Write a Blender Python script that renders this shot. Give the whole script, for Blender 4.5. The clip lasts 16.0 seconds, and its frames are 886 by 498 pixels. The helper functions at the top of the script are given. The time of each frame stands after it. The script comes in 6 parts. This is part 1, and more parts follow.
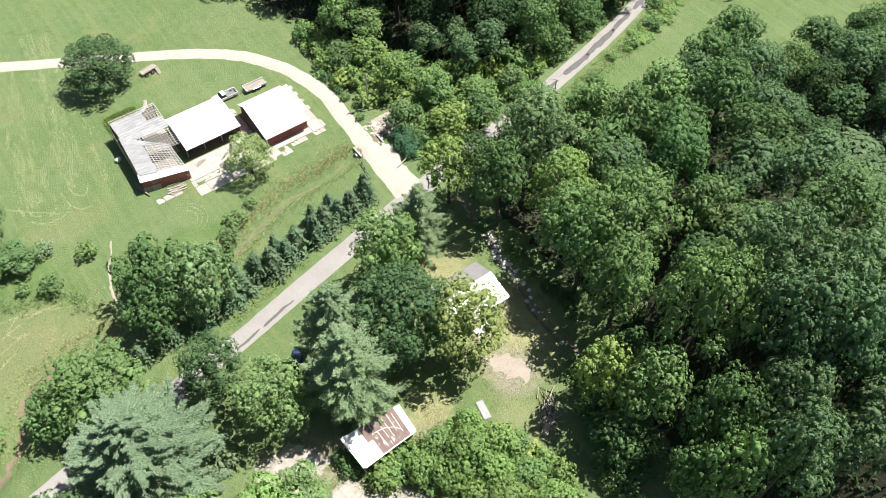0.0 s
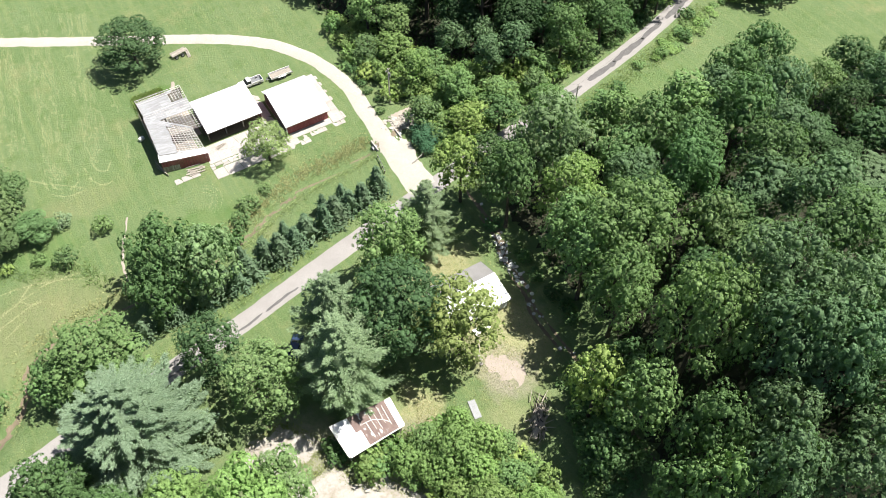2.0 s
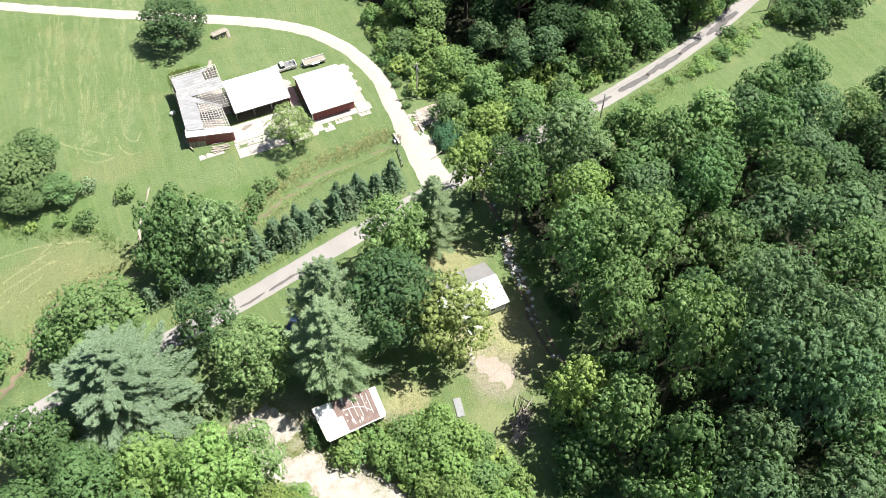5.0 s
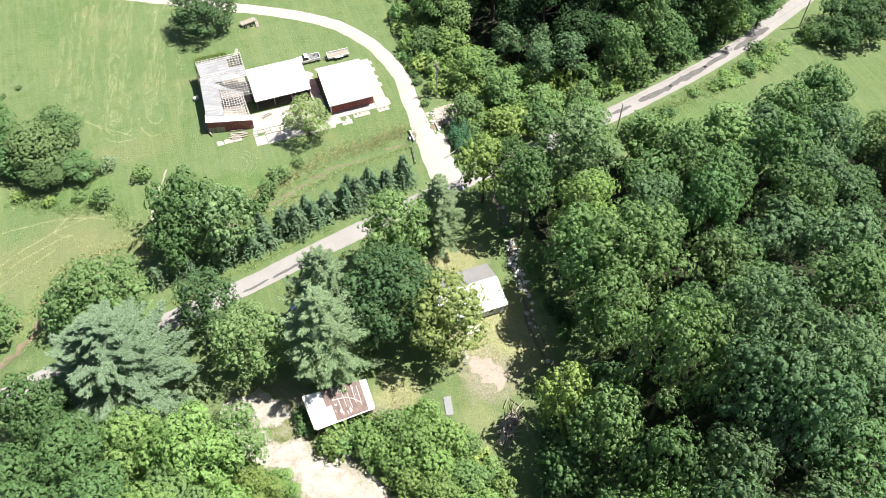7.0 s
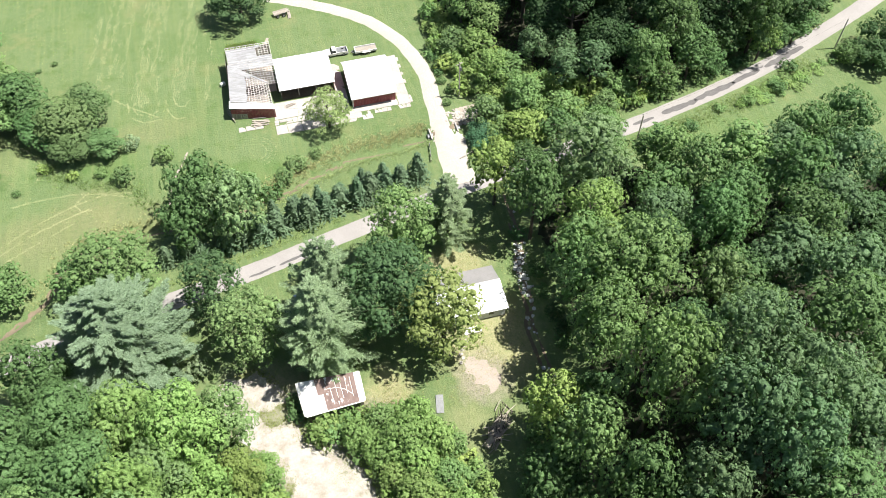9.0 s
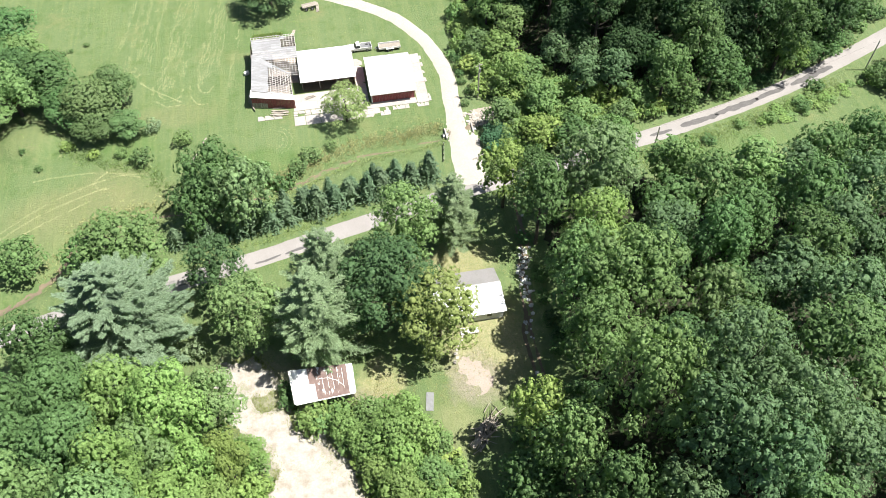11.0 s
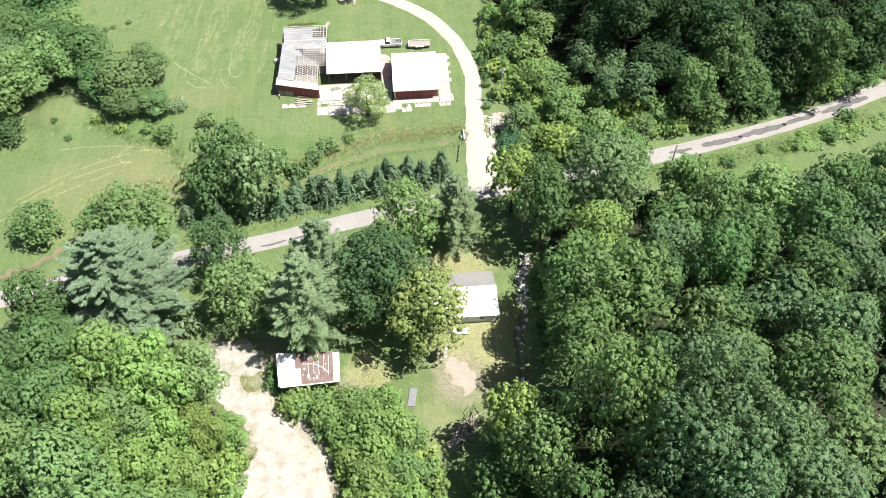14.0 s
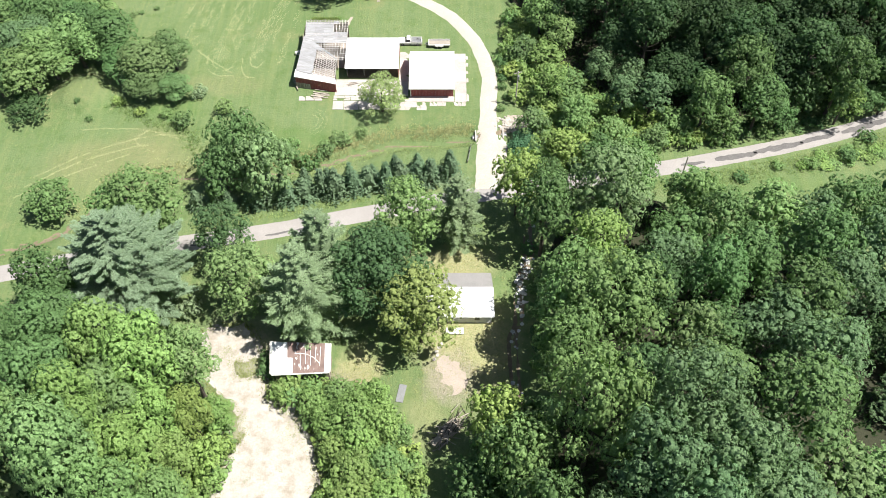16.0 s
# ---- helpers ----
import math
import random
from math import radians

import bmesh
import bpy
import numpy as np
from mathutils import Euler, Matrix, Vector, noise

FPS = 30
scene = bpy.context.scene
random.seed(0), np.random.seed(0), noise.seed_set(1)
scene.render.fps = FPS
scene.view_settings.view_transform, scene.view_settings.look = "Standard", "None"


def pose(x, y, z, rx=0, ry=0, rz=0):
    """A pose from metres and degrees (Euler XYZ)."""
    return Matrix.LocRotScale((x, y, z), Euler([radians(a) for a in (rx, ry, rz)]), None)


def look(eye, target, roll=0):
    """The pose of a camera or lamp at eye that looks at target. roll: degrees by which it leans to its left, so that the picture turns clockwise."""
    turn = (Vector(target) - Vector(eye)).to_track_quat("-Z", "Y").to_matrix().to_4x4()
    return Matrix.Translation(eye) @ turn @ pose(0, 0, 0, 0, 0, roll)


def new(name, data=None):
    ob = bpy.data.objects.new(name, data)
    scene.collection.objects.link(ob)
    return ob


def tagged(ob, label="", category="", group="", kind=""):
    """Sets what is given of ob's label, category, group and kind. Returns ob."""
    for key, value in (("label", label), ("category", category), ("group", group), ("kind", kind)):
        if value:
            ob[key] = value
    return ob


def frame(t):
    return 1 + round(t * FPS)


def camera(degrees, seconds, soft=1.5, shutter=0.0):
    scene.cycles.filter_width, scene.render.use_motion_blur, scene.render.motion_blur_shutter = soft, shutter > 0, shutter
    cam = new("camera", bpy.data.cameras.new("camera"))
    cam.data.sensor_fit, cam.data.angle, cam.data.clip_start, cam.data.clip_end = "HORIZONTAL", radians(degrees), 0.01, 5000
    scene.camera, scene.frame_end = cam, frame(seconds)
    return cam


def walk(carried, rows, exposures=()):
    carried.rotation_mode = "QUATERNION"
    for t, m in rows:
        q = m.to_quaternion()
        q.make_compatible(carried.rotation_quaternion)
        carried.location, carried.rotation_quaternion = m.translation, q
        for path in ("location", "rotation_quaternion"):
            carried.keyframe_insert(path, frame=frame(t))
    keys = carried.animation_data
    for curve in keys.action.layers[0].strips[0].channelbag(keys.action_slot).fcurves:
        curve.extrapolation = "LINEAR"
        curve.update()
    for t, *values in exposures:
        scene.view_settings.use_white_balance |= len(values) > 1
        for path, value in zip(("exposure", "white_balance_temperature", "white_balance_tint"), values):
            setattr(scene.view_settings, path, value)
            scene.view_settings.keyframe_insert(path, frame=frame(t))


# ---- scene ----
cam = camera(56.3, 16.0, soft=0.72)
PATH = [
    # seconds, x, y, z, tilt, turn
    (0.0, -45.08, 19.08, 119.01, 36.50, -35.81),
    (0.5, -43.88, 18.11, 119.09, 36.49, -34.62),
    (1.0, -42.68, 17.15, 119.17, 36.47, -33.46),
    (1.5, -41.48, 16.21, 119.23, 36.45, -32.25),
    (2.0, -40.28, 15.29, 119.26, 36.44, -31.04),
    (2.5, -39.07, 14.39, 119.29, 36.43, -29.89),
    (3.0, -37.84, 13.49, 119.31, 36.43, -28.84),
    (3.5, -36.61, 12.62, 119.35, 36.45, -27.79),
    (4.0, -35.35, 11.81, 119.39, 36.46, -26.65),
    (6.5, -28.64, 7.93, 119.69, 36.53, -21.07),
    (7.0, -27.23, 7.22, 119.75, 36.55, -19.85),
    (7.5, -25.79, 6.55, 119.81, 36.58, -18.53),
    (8.0, -24.31, 5.92, 119.87, 36.60, -17.31),
    (8.5, -22.85, 5.31, 119.94, 36.61, -16.09),
    (9.0, -21.38, 4.74, 120.01, 36.61, -14.96),
    (11.5, -13.95, 2.30, 120.36, 36.72, -9.37),
    (12.0, -12.43, 1.88, 120.43, 36.75, -8.31),
    (12.5, -10.90, 1.52, 120.51, 36.75, -7.19),
    (13.0, -9.36, 1.20, 120.60, 36.77, -6.15),
    (13.5, -7.81, 0.93, 120.71, 36.78, -5.18),
    (14.0, -6.27, 0.68, 120.82, 36.78, -4.19),
    (14.5, -4.73, 0.47, 120.94, 36.78, -3.13),
    (15.0, -3.14, 0.28, 121.05, 36.77, -2.20),
    (15.5, -1.58, 0.13, 121.16, 36.76, -1.12),
    (16.0, 0.00, 0.00, 121.27, 36.76, 0.00),
]
walk(cam, [(t, pose(x, y, z, tilt, 0, turn)) for t, x, y, z, tilt, turn in PATH],
     [(0, 0.98), (2, 1.03), (4, 1.09), (7, 1.11), (10, 1.11), (16, 1.06)])

from mathutils import geometry

# ---- world and sun ----
SUN_TO = Vector((0.98, -0.18, 0.0)).normalized()
SUN_ELEV = radians(63)
world = bpy.data.worlds.new("sky")
world.use_nodes = True
scene.world = world
wt = world.node_tree
sky = wt.nodes.new("ShaderNodeTexSky")
sky.sky_type = "NISHITA"
sky.sun_disc = False
sky.sun_elevation = SUN_ELEV
sky.sun_rotation = math.atan2(SUN_TO.x, SUN_TO.y)
sky.air_density, sky.dust_density = 1.0, 1.5
bg = next(n for n in wt.nodes if n.type == "BACKGROUND")
bg.inputs["Strength"].default_value = 0.051
wt.links.new(sky.outputs[0], bg.inputs["Color"])
sun_data = bpy.data.lights.new("sun", "SUN")
sun_data.energy, sun_data.angle, sun_data.color = 5.0, radians(0.55), (1.0, 0.96, 0.89)
sun = new("sun", sun_data)
d = Vector((SUN_TO.x * math.cos(SUN_ELEV), SUN_TO.y * math.cos(SUN_ELEV), math.sin(SUN_ELEV)))
sun.matrix_world = look(d * 300, (0, 0, 0))


# ---- materials ----
def nodes_of(name):
    m = bpy.data.materials.new(name)
    m.use_nodes = True
    nt = m.node_tree
    return m, nt, next(n for n in nt.nodes if n.type == "BSDF_PRINCIPLED")


def mixed(nt, a, b, fac, mode="MIX"):
    """A colour mix; a, b and fac are sockets or values."""
    n = nt.nodes.new("ShaderNodeMix")
    n.data_type, n.blend_type = "RGBA", mode
    for sock, v in ((n.inputs["Factor"], fac), (n.inputs["A"], a), (n.inputs["B"], b)):
        if isinstance(v, bpy.types.NodeSocket):
            nt.links.new(v, sock)
        elif isinstance(v, (int, float)):
            sock.default_value = v
        else:
            sock.default_value = (*v, 1.0) if len(v) == 3 else v
    return n.outputs["Result"]


def noise_of(nt, vec, scale, detail=4.0, rough=0.6, lo=0.35, hi=0.65):
    n = nt.nodes.new("ShaderNodeTexNoise")
    n.inputs["Scale"].default_value, n.inputs["Detail"].default_value = scale, detail
    n.inputs["Roughness"].default_value = rough
    nt.links.new(vec, n.inputs["Vector"])
    r = nt.nodes.new("ShaderNodeMapRange")
    r.inputs["From Min"].default_value, r.inputs["From Max"].default_value = lo, hi
    nt.links.new(n.outputs["Fac"], r.inputs["Value"])
    return r.outputs["Result"]


def where(nt, space="Object", scale=(1, 1, 1), turn=0.0):
    c = nt.nodes.new("ShaderNodeTexCoord")
    mp = nt.nodes.new("ShaderNodeMapping")
    mp.inputs["Scale"].default_value = scale
    mp.inputs["Rotation"].default_value = (0, 0, turn)
    nt.links.new(c.outputs[space], mp.inputs["Vector"])
    return mp.outputs["Vector"]


def bumped(nt, bsdf, height, strength, dist):
    b = nt.nodes.new("ShaderNodeBump")
    b.inputs["Strength"].default_value, b.inputs["Distance"].default_value = strength, dist
    nt.links.new(height, b.inputs["Height"])
    nt.links.new(b.outputs["Normal"], bsdf.inputs["Normal"])


def surface(name, base, second, third, big=0.3, fine=6.0, rough=0.8, metal=0.0, bump=0.3, dist=0.02, stretch=(1, 1, 1), rnd=0.0):
    """Two scales of variation over a base colour, with fine relief."""
    m, nt, b = nodes_of(name)
    v = where(nt, scale=stretch)
    col = mixed(nt, base, second, noise_of(nt, v, big))
    f = noise_of(nt, v, fine, 6.0, 0.7, 0.4, 0.75)
    col = mixed(nt, col, third, f)
    if rnd:
        info = nt.nodes.new("ShaderNodeObjectInfo")
        hsv = nt.nodes.new("ShaderNodeHueSaturation")
        r = nt.nodes.new("ShaderNodeMapRange")
        r.inputs["To Min"].default_value, r.inputs["To Max"].default_value = 1 - rnd, 1 + rnd
        nt.links.new(info.outputs["Random"], r.inputs["Value"])
        nt.links.new(r.outputs["Result"], hsv.inputs["Value"])
        nt.links.new(col, hsv.inputs["Color"])
        col = hsv.outputs["Color"]
    nt.links.new(col, b.inputs["Base Color"])
    b.inputs["Roughness"].default_value, b.inputs["Metallic"].default_value = rough, metal
    if bump:
        bumped(nt, b, f, bump, dist)
    return m


def leaf_material(name):
    """Leaves tinted by the object's own colour, varied from spray to spray."""
    m, nt, b = nodes_of(name)
    info = nt.nodes.new("ShaderNodeObjectInfo")
    geo = nt.nodes.new("ShaderNodeNewGeometry")
    hsv = nt.nodes.new("ShaderNodeHueSaturation")
    for src, sock, lo, hi in ((geo.outputs["Random Per Island"], "Value", 0.80, 1.22), (info.outputs["Random"], "Hue", 0.494, 0.508)):
        r = nt.nodes.new("ShaderNodeMapRange")
        r.inputs["To Min"].default_value, r.inputs["To Max"].default_value = lo, hi
        nt.links.new(src, r.inputs["Value"])
        nt.links.new(r.outputs["Result"], hsv.inputs[sock])
    nt.links.new(info.outputs["Color"], hsv.inputs["Color"])
    v = where(nt)
    col = mixed(nt, hsv.outputs["Color"], (0.17, 0.23, 0.07), noise_of(nt, v, 0.35, 3, 0.6, 0.6, 1.6))
    # single leaves as cells; the shade between them is painted as darker edges
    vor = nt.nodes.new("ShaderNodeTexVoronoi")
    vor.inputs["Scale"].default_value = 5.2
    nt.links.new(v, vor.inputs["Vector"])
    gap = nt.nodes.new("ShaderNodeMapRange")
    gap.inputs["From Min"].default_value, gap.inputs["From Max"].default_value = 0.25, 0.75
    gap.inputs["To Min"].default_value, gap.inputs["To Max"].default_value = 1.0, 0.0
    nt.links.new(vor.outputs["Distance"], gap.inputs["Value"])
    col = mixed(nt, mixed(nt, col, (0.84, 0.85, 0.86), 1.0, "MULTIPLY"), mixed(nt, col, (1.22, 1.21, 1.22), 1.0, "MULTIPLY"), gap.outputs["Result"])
    bumped(nt, b, vor.outputs["Distance"], 0.35, -0.08)
    nt.links.new(col, b.inputs["Base Color"])
    b.inputs["Roughness"].default_value = 0.6
    b.inputs["Specular IOR Level"].default_value = 0.22
    tr = nt.nodes.new("ShaderNodeBsdfTranslucent")
    nt.links.new(mixed(nt, col, (0.80, 1.0, 0.40), 1.0, "MULTIPLY"), tr.inputs["Color"])
    mx = nt.nodes.new("ShaderNodeMixShader")
    mx.inputs[0].default_value = 0.33
    nt.links.new(b.outputs[0], mx.inputs[1])
    nt.links.new(tr.outputs[0], mx.inputs[2])
    out = next(n for n in nt.nodes if n.type == "OUTPUT_MATERIAL")
    nt.links.new(mx.outputs[0], out.inputs["Surface"])
    return m


TAN, STRAW, DUST, LUSH, BARE = (0.215, 0.215, 0.11), (0.38, 0.35, 0.20), (0.36, 0.32, 0.25), (0.085, 0.165, 0.040), (0.30, 0.26, 0.215)
DRY = [
    ((2.5, 87.0), (8.0, 5.0), STRAW, 1.0), ((4.5, 71.0), (10, 11), STRAW, 1.0), ((0.5, 60.0), (8.0, 9.0), TAN, 0.35), ((-14.0, 65.0), (4.5, 6.0), STRAW, 0.95),
    ((-52, 112), (9, 6), TAN, 0.6), ((-68, 113), (12, 6), TAN, 0.45), ((-59.5, 118.5), (8, 4.5), TAN, 0.6), ((-66, 110), (16, 9), TAN, 0.5), ((-47, 134.5), (12, 4), TAN, 0.5), ((1.2, 64.4), (5.2, 5.4), BARE, 1.0), ((-3.0, 56), (4, 6), STRAW, 0.35), ((-16.5, 63), (4, 3.5), BARE, 0.6), ((-34, 69.0), (10, 7.5), DUST, 0.9), ((-26.5, 52), (10, 14), DUST, 0.9),
    ((-24.5, 155), (4, 3), LUSH, 0.8), ((-56, 127), (7, 5), LUSH, 0.6), ((-76, 131.5), (6.5, 5), TAN, 0.35), ((-30, 118), (14, 4), LUSH, 0.5), ((60, 106), (22, 4.5), LUSH, 0.4),
]


def grass_material():
    m, nt, b = nodes_of("meadow_grass")
    v = where(nt)
    col = mixed(nt, (0.112, 0.172, 0.068), (0.146, 0.200, 0.092), noise_of(nt, v, 0.045, 4, 0.6, 0.35, 0.65))
    col = mixed(nt, col, (0.085, 0.145, 0.046), noise_of(nt, v, 0.35, 5, 0.65, 0.5, 0.75))
    col = mixed(nt, col, (0.27, 0.25, 0.125), noise_of(nt, v, 0.075, 6, 0.72, 0.56, 0.82))
    f = noise_of(nt, v, 2.6, 6, 0.75, 0.35, 0.75)
    col = mixed(nt, col, (0.075, 0.120, 0.036), mixed(nt, (0, 0, 0), f, 0.45))
    col = mixed(nt, col, (0.21, 0.23, 0.105), mixed(nt, (0, 0, 0), noise_of(nt, v, 1.1, 8, 0.8, 0.50, 0.74), 0.65))
    col = mixed(nt, col, (0.065, 0.105, 0.030), mixed(nt, (0, 0, 0), noise_of(nt, v, 4.2, 4, 0.7, 0.52, 0.72), 0.4))
    # dry and worn areas with soft, uneven outlines
    blot = noise_of(nt, v, 1.6, 7, 0.75, 0.45, 0.72)
    wob = nt.nodes.new("ShaderNodeTexNoise")
    wob.inputs["Scale"].default_value, wob.inputs["Detail"].default_value = 0.45, 6.0
    nt.links.new(v, wob.inputs["Vector"])
    for (cx, cy), (rx, ry), tone, most in DRY:
        sh = nt.nodes.new("ShaderNodeVectorMath")
        sh.operation = "MULTIPLY_ADD"
        nt.links.new(wob.outputs["Color"], sh.inputs[0])
        sh.inputs[1].default_value = (5.0, 5.0, 0.0)
        nt.links.new(v, sh.inputs[2])
        ad = nt.nodes.new("ShaderNodeVectorMath")
        ad.operation = "MULTIPLY_ADD"
        nt.links.new(sh.outputs[0], ad.inputs[0])
        ad.inputs[1].default_value = (1 / rx, 1 / ry, 0.0)
        ad.inputs[2].default_value = (-(cx + 2.5) / rx, -(cy + 2.5) / ry, 0.0)
        ln = nt.nodes.new("ShaderNodeVectorMath")
        ln.operation = "LENGTH"
        nt.links.new(ad.outputs[0], ln.inputs[0])
        r = nt.nodes.new("ShaderNodeMapRange")
        r.inputs["From Min"].default_value, r.inputs["From Max"].default_value = 1.05, 0.55
        r.inputs["To Min"].default_value, r.inputs["To Max"].default_value = 0.0, most
        nt.links.new(ln.outputs["Value"], r.inputs["Value"])
        grain = mixed(nt, (0.65, 0.65, 0.65), (1, 1, 1), f)
        mask = mixed(nt, (0, 0, 0), grain, r.outputs["Result"])
        col = mixed(nt, col, mixed(nt, tone, (tone[0] * 0.52, tone[1] * 0.66, tone[2] * 0.5), blot), mask)
    # mowing lines that run up the field
    lines = where(nt, scale=(1.0, 0.05, 1.0), turn=radians(-10))
    col = mixed(nt, col, (0.20, 0.235, 0.095), mixed(nt, (0, 0, 0), noise_of(nt, lines, 0.8, 4, 0.7, 0.45, 0.80), 0.6))
    nt.links.new(col, b.inputs["Base Color"])
    b.inputs["Roughness"].default_value = 0.9
    b.inputs["Specular IOR Level"].default_value = 0.2
    bumped(nt, b, f, 0.8, 0.15)
    return m


MAT = {}
MAT["grass"] = grass_material()
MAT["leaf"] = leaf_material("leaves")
MAT["bark"] = surface("bark", (0.070, 0.058, 0.046), (0.105, 0.090, 0.072), (0.040, 0.034, 0.026), 1.2, 9, 0.95, stretch=(1, 1, 0.25))
MAT["pale_bark"] = surface("pale_bark", (0.42, 0.38, 0.32), (0.30, 0.27, 0.22), (0.16, 0.14, 0.11), 1.2, 7, 0.95)
MAT["asphalt"] = surface("worn_asphalt", (0.275, 0.258, 0.248), (0.32, 0.302, 0.29), (0.20, 0.19, 0.183), 0.25, 9, 0.92, bump=0.2)
MAT["patch"] = surface("asphalt_patch", (0.105, 0.10, 0.10), (0.15, 0.142, 0.14), (0.07, 0.068, 0.066), 0.5, 5, 0.9, bump=0.2)
MAT["gravel"] = surface("pale_gravel", (0.385, 0.357, 0.315), (0.43, 0.405, 0.362), (0.27, 0.245, 0.20), 0.35, 5, 0.95, bump=0.5, dist=0.04)
lot, lot_nt, lot_b = nodes_of("lot_gravel")
lot_v = where(lot_nt)
lot_f = noise_of(lot_nt, lot_v, 3.0, 6, 0.75, 0.35, 0.75)
lot_c = mixed(lot_nt, (0.375, 0.345, 0.312), (0.425, 0.40, 0.368), noise_of(lot_nt, lot_v, 0.5, 4))
lot_c = mixed(lot_nt, lot_c, (0.25, 0.215, 0.165), noise_of(lot_nt, lot_v, 0.45, 8, 0.75, 0.47, 0.66))
lot_c = mixed(lot_nt, lot_c, (0.26, 0.235, 0.20), mixed(lot_nt, (0, 0, 0), lot_f, 0.6))
lot_c = mixed(lot_nt, lot_c, (0.13, 0.175, 0.06), noise_of(lot_nt, lot_v, 0.42, 7, 0.75, 0.62, 0.72))
lot_nt.links.new(lot_c, lot_b.inputs["Base Color"])
lot_b.inputs["Roughness"].default_value = 0.95
bumped(lot_nt, lot_b, lot_f, 0.6, 0.05)
MAT["lot"] = lot
MAT["dirt"] = surface("bare_dirt", (0.335, 0.285, 0.245), (0.37, 0.32, 0.28), (0.26, 0.225, 0.18), 0.4, 4, 0.95, bump=0.5, dist=0.04)
MAT["mud"] = surface("creek_bank", (0.17, 0.135, 0.092), (0.225, 0.18, 0.125), (0.11, 0.088, 0.058), 0.5, 4, 0.95, bump=0.5, dist=0.05)
# litter colour taken near black: the canopy's shade is painted into it
MAT["litter"] = surface("shade_dark_litter", (0.030, 0.034, 0.015), (0.040, 0.042, 0.020), (0.020, 0.022, 0.010), 0.3, 2.5, 0.95, bump=0.6, dist=0.1)
MAT["tin"] = surface("pale_metal_roof", (0.66, 0.67, 0.68), (0.60, 0.61, 0.63), (0.62, 0.62, 0.62), 0.25, 3, 0.42, 0.15, 0.1, 0.005, (1, 0.2, 1))
MAT["old_tin"] = surface("weathered_metal_roof", (0.27, 0.275, 0.285), (0.34, 0.345, 0.355), (0.19, 0.185, 0.18), 0.6, 3, 0.6, 0.2, 0.1, 0.005, (0.2, 1, 1), 0.12)
MAT["grey_roof"] = surface("grey_shingle_roof", (0.24, 0.235, 0.235), (0.29, 0.28, 0.28), (0.18, 0.175, 0.17), 0.4, 6, 0.9, 0.0, 0.2)
MAT["red_wall"] = surface("faded_red_siding", (0.26, 0.062, 0.066), (0.31, 0.10, 0.10), (0.16, 0.048, 0.045), 0.5, 5, 0.85, 0, 0.2, 0.01, (1, 1, 0.2), 0.15)
MAT["old_wood"] = surface("grey_weathered_boards", (0.33, 0.295, 0.25), (0.42, 0.38, 0.33), (0.18, 0.155, 0.125), 0.8, 6, 0.9, 0, 0.3, 0.01, (1, 1, 0.25), 0.22)
MAT["bleached"] = surface("bleached_laths", (0.47, 0.45, 0.43), (0.55, 0.53, 0.50), (0.30, 0.28, 0.26), 0.8, 6, 0.9, 0, 0.3, 0.01, (1, 1, 0.25), 0.2)
MAT["white_paint"] = surface("white_paint", (0.78, 0.77, 0.74), (0.72, 0.71, 0.68), (0.60, 0.58, 0.53), 0.5, 4, 0.6, 0, 0.1, 0.005)
MAT["concrete"] = surface("pale_concrete", (0.375, 0.345, 0.32), (0.44, 0.41, 0.385), (0.27, 0.245, 0.22), 0.5, 4, 0.92, 0, 0.2, 0.01, (1, 1, 1), 0.10)
MAT["rock"] = surface("pale_creek_stone", (0.55, 0.55, 0.54), (0.64, 0.64, 0.62), (0.36, 0.35, 0.33), 0.7, 4, 0.9, 0, 0.4, 0.03, (1, 1, 1), 0.25)


# ---- building helpers ----
def put(name, verts, faces, material, parent=None, label="", smooth=False):
    me = bpy.data.meshes.new(name)
    me.from_pydata([tuple(v) for v in verts], [], faces)
    me.update()
    if smooth:
        me.polygons.foreach_set("use_smooth", [True] * len(me.polygons))
    if material:
        me.materials.append(material)
    ob = new(name, me)
    if parent:
        ob.parent = parent
    if label:
        tagged(ob, label)
    return ob


def part(name, bm, material, parent, label="", smooth=False):
    """Links a bmesh as one mesh object under a thing or a part."""
    me = bpy.data.meshes.new(name)
    bm.to_mesh(me)
    bm.free()
    if smooth:
        me.polygons.foreach_set("use_smooth", [True] * len(me.polygons))
    if material:
        me.materials.append(material)
    ob = new(name, me)
    if parent:
        ob.parent = parent
    if label:
        tagged(ob, label)
    return ob


def box(bm, x0, x1, y0, y1, z0, z1, m=None, bevel=0.0):
    vs = [bm.verts.new((x, y, z)) for z in (z0, z1) for x, y in ((x0, y0), (x1, y0), (x1, y1), (x0, y1))]
    fs = [bm.faces.new([vs[i] for i in f]) for f in ((3, 2, 1, 0), (4, 5, 6, 7), (0, 1, 5, 4), (1, 2, 6, 5), (2, 3, 7, 6), (3, 0, 4, 7))]
    if bevel:
        es = list({e for f in fs for e in f.edges})
        r = bmesh.ops.bevel(bm, geom=es, offset=bevel, segments=1, affect="EDGES")
        vs = list({v for f in r["faces"] for v in f.verts} | {v for v in vs if v.is_valid})
    if m is not None:
        bmesh.ops.transform(bm, matrix=m, verts=vs)
    return vs


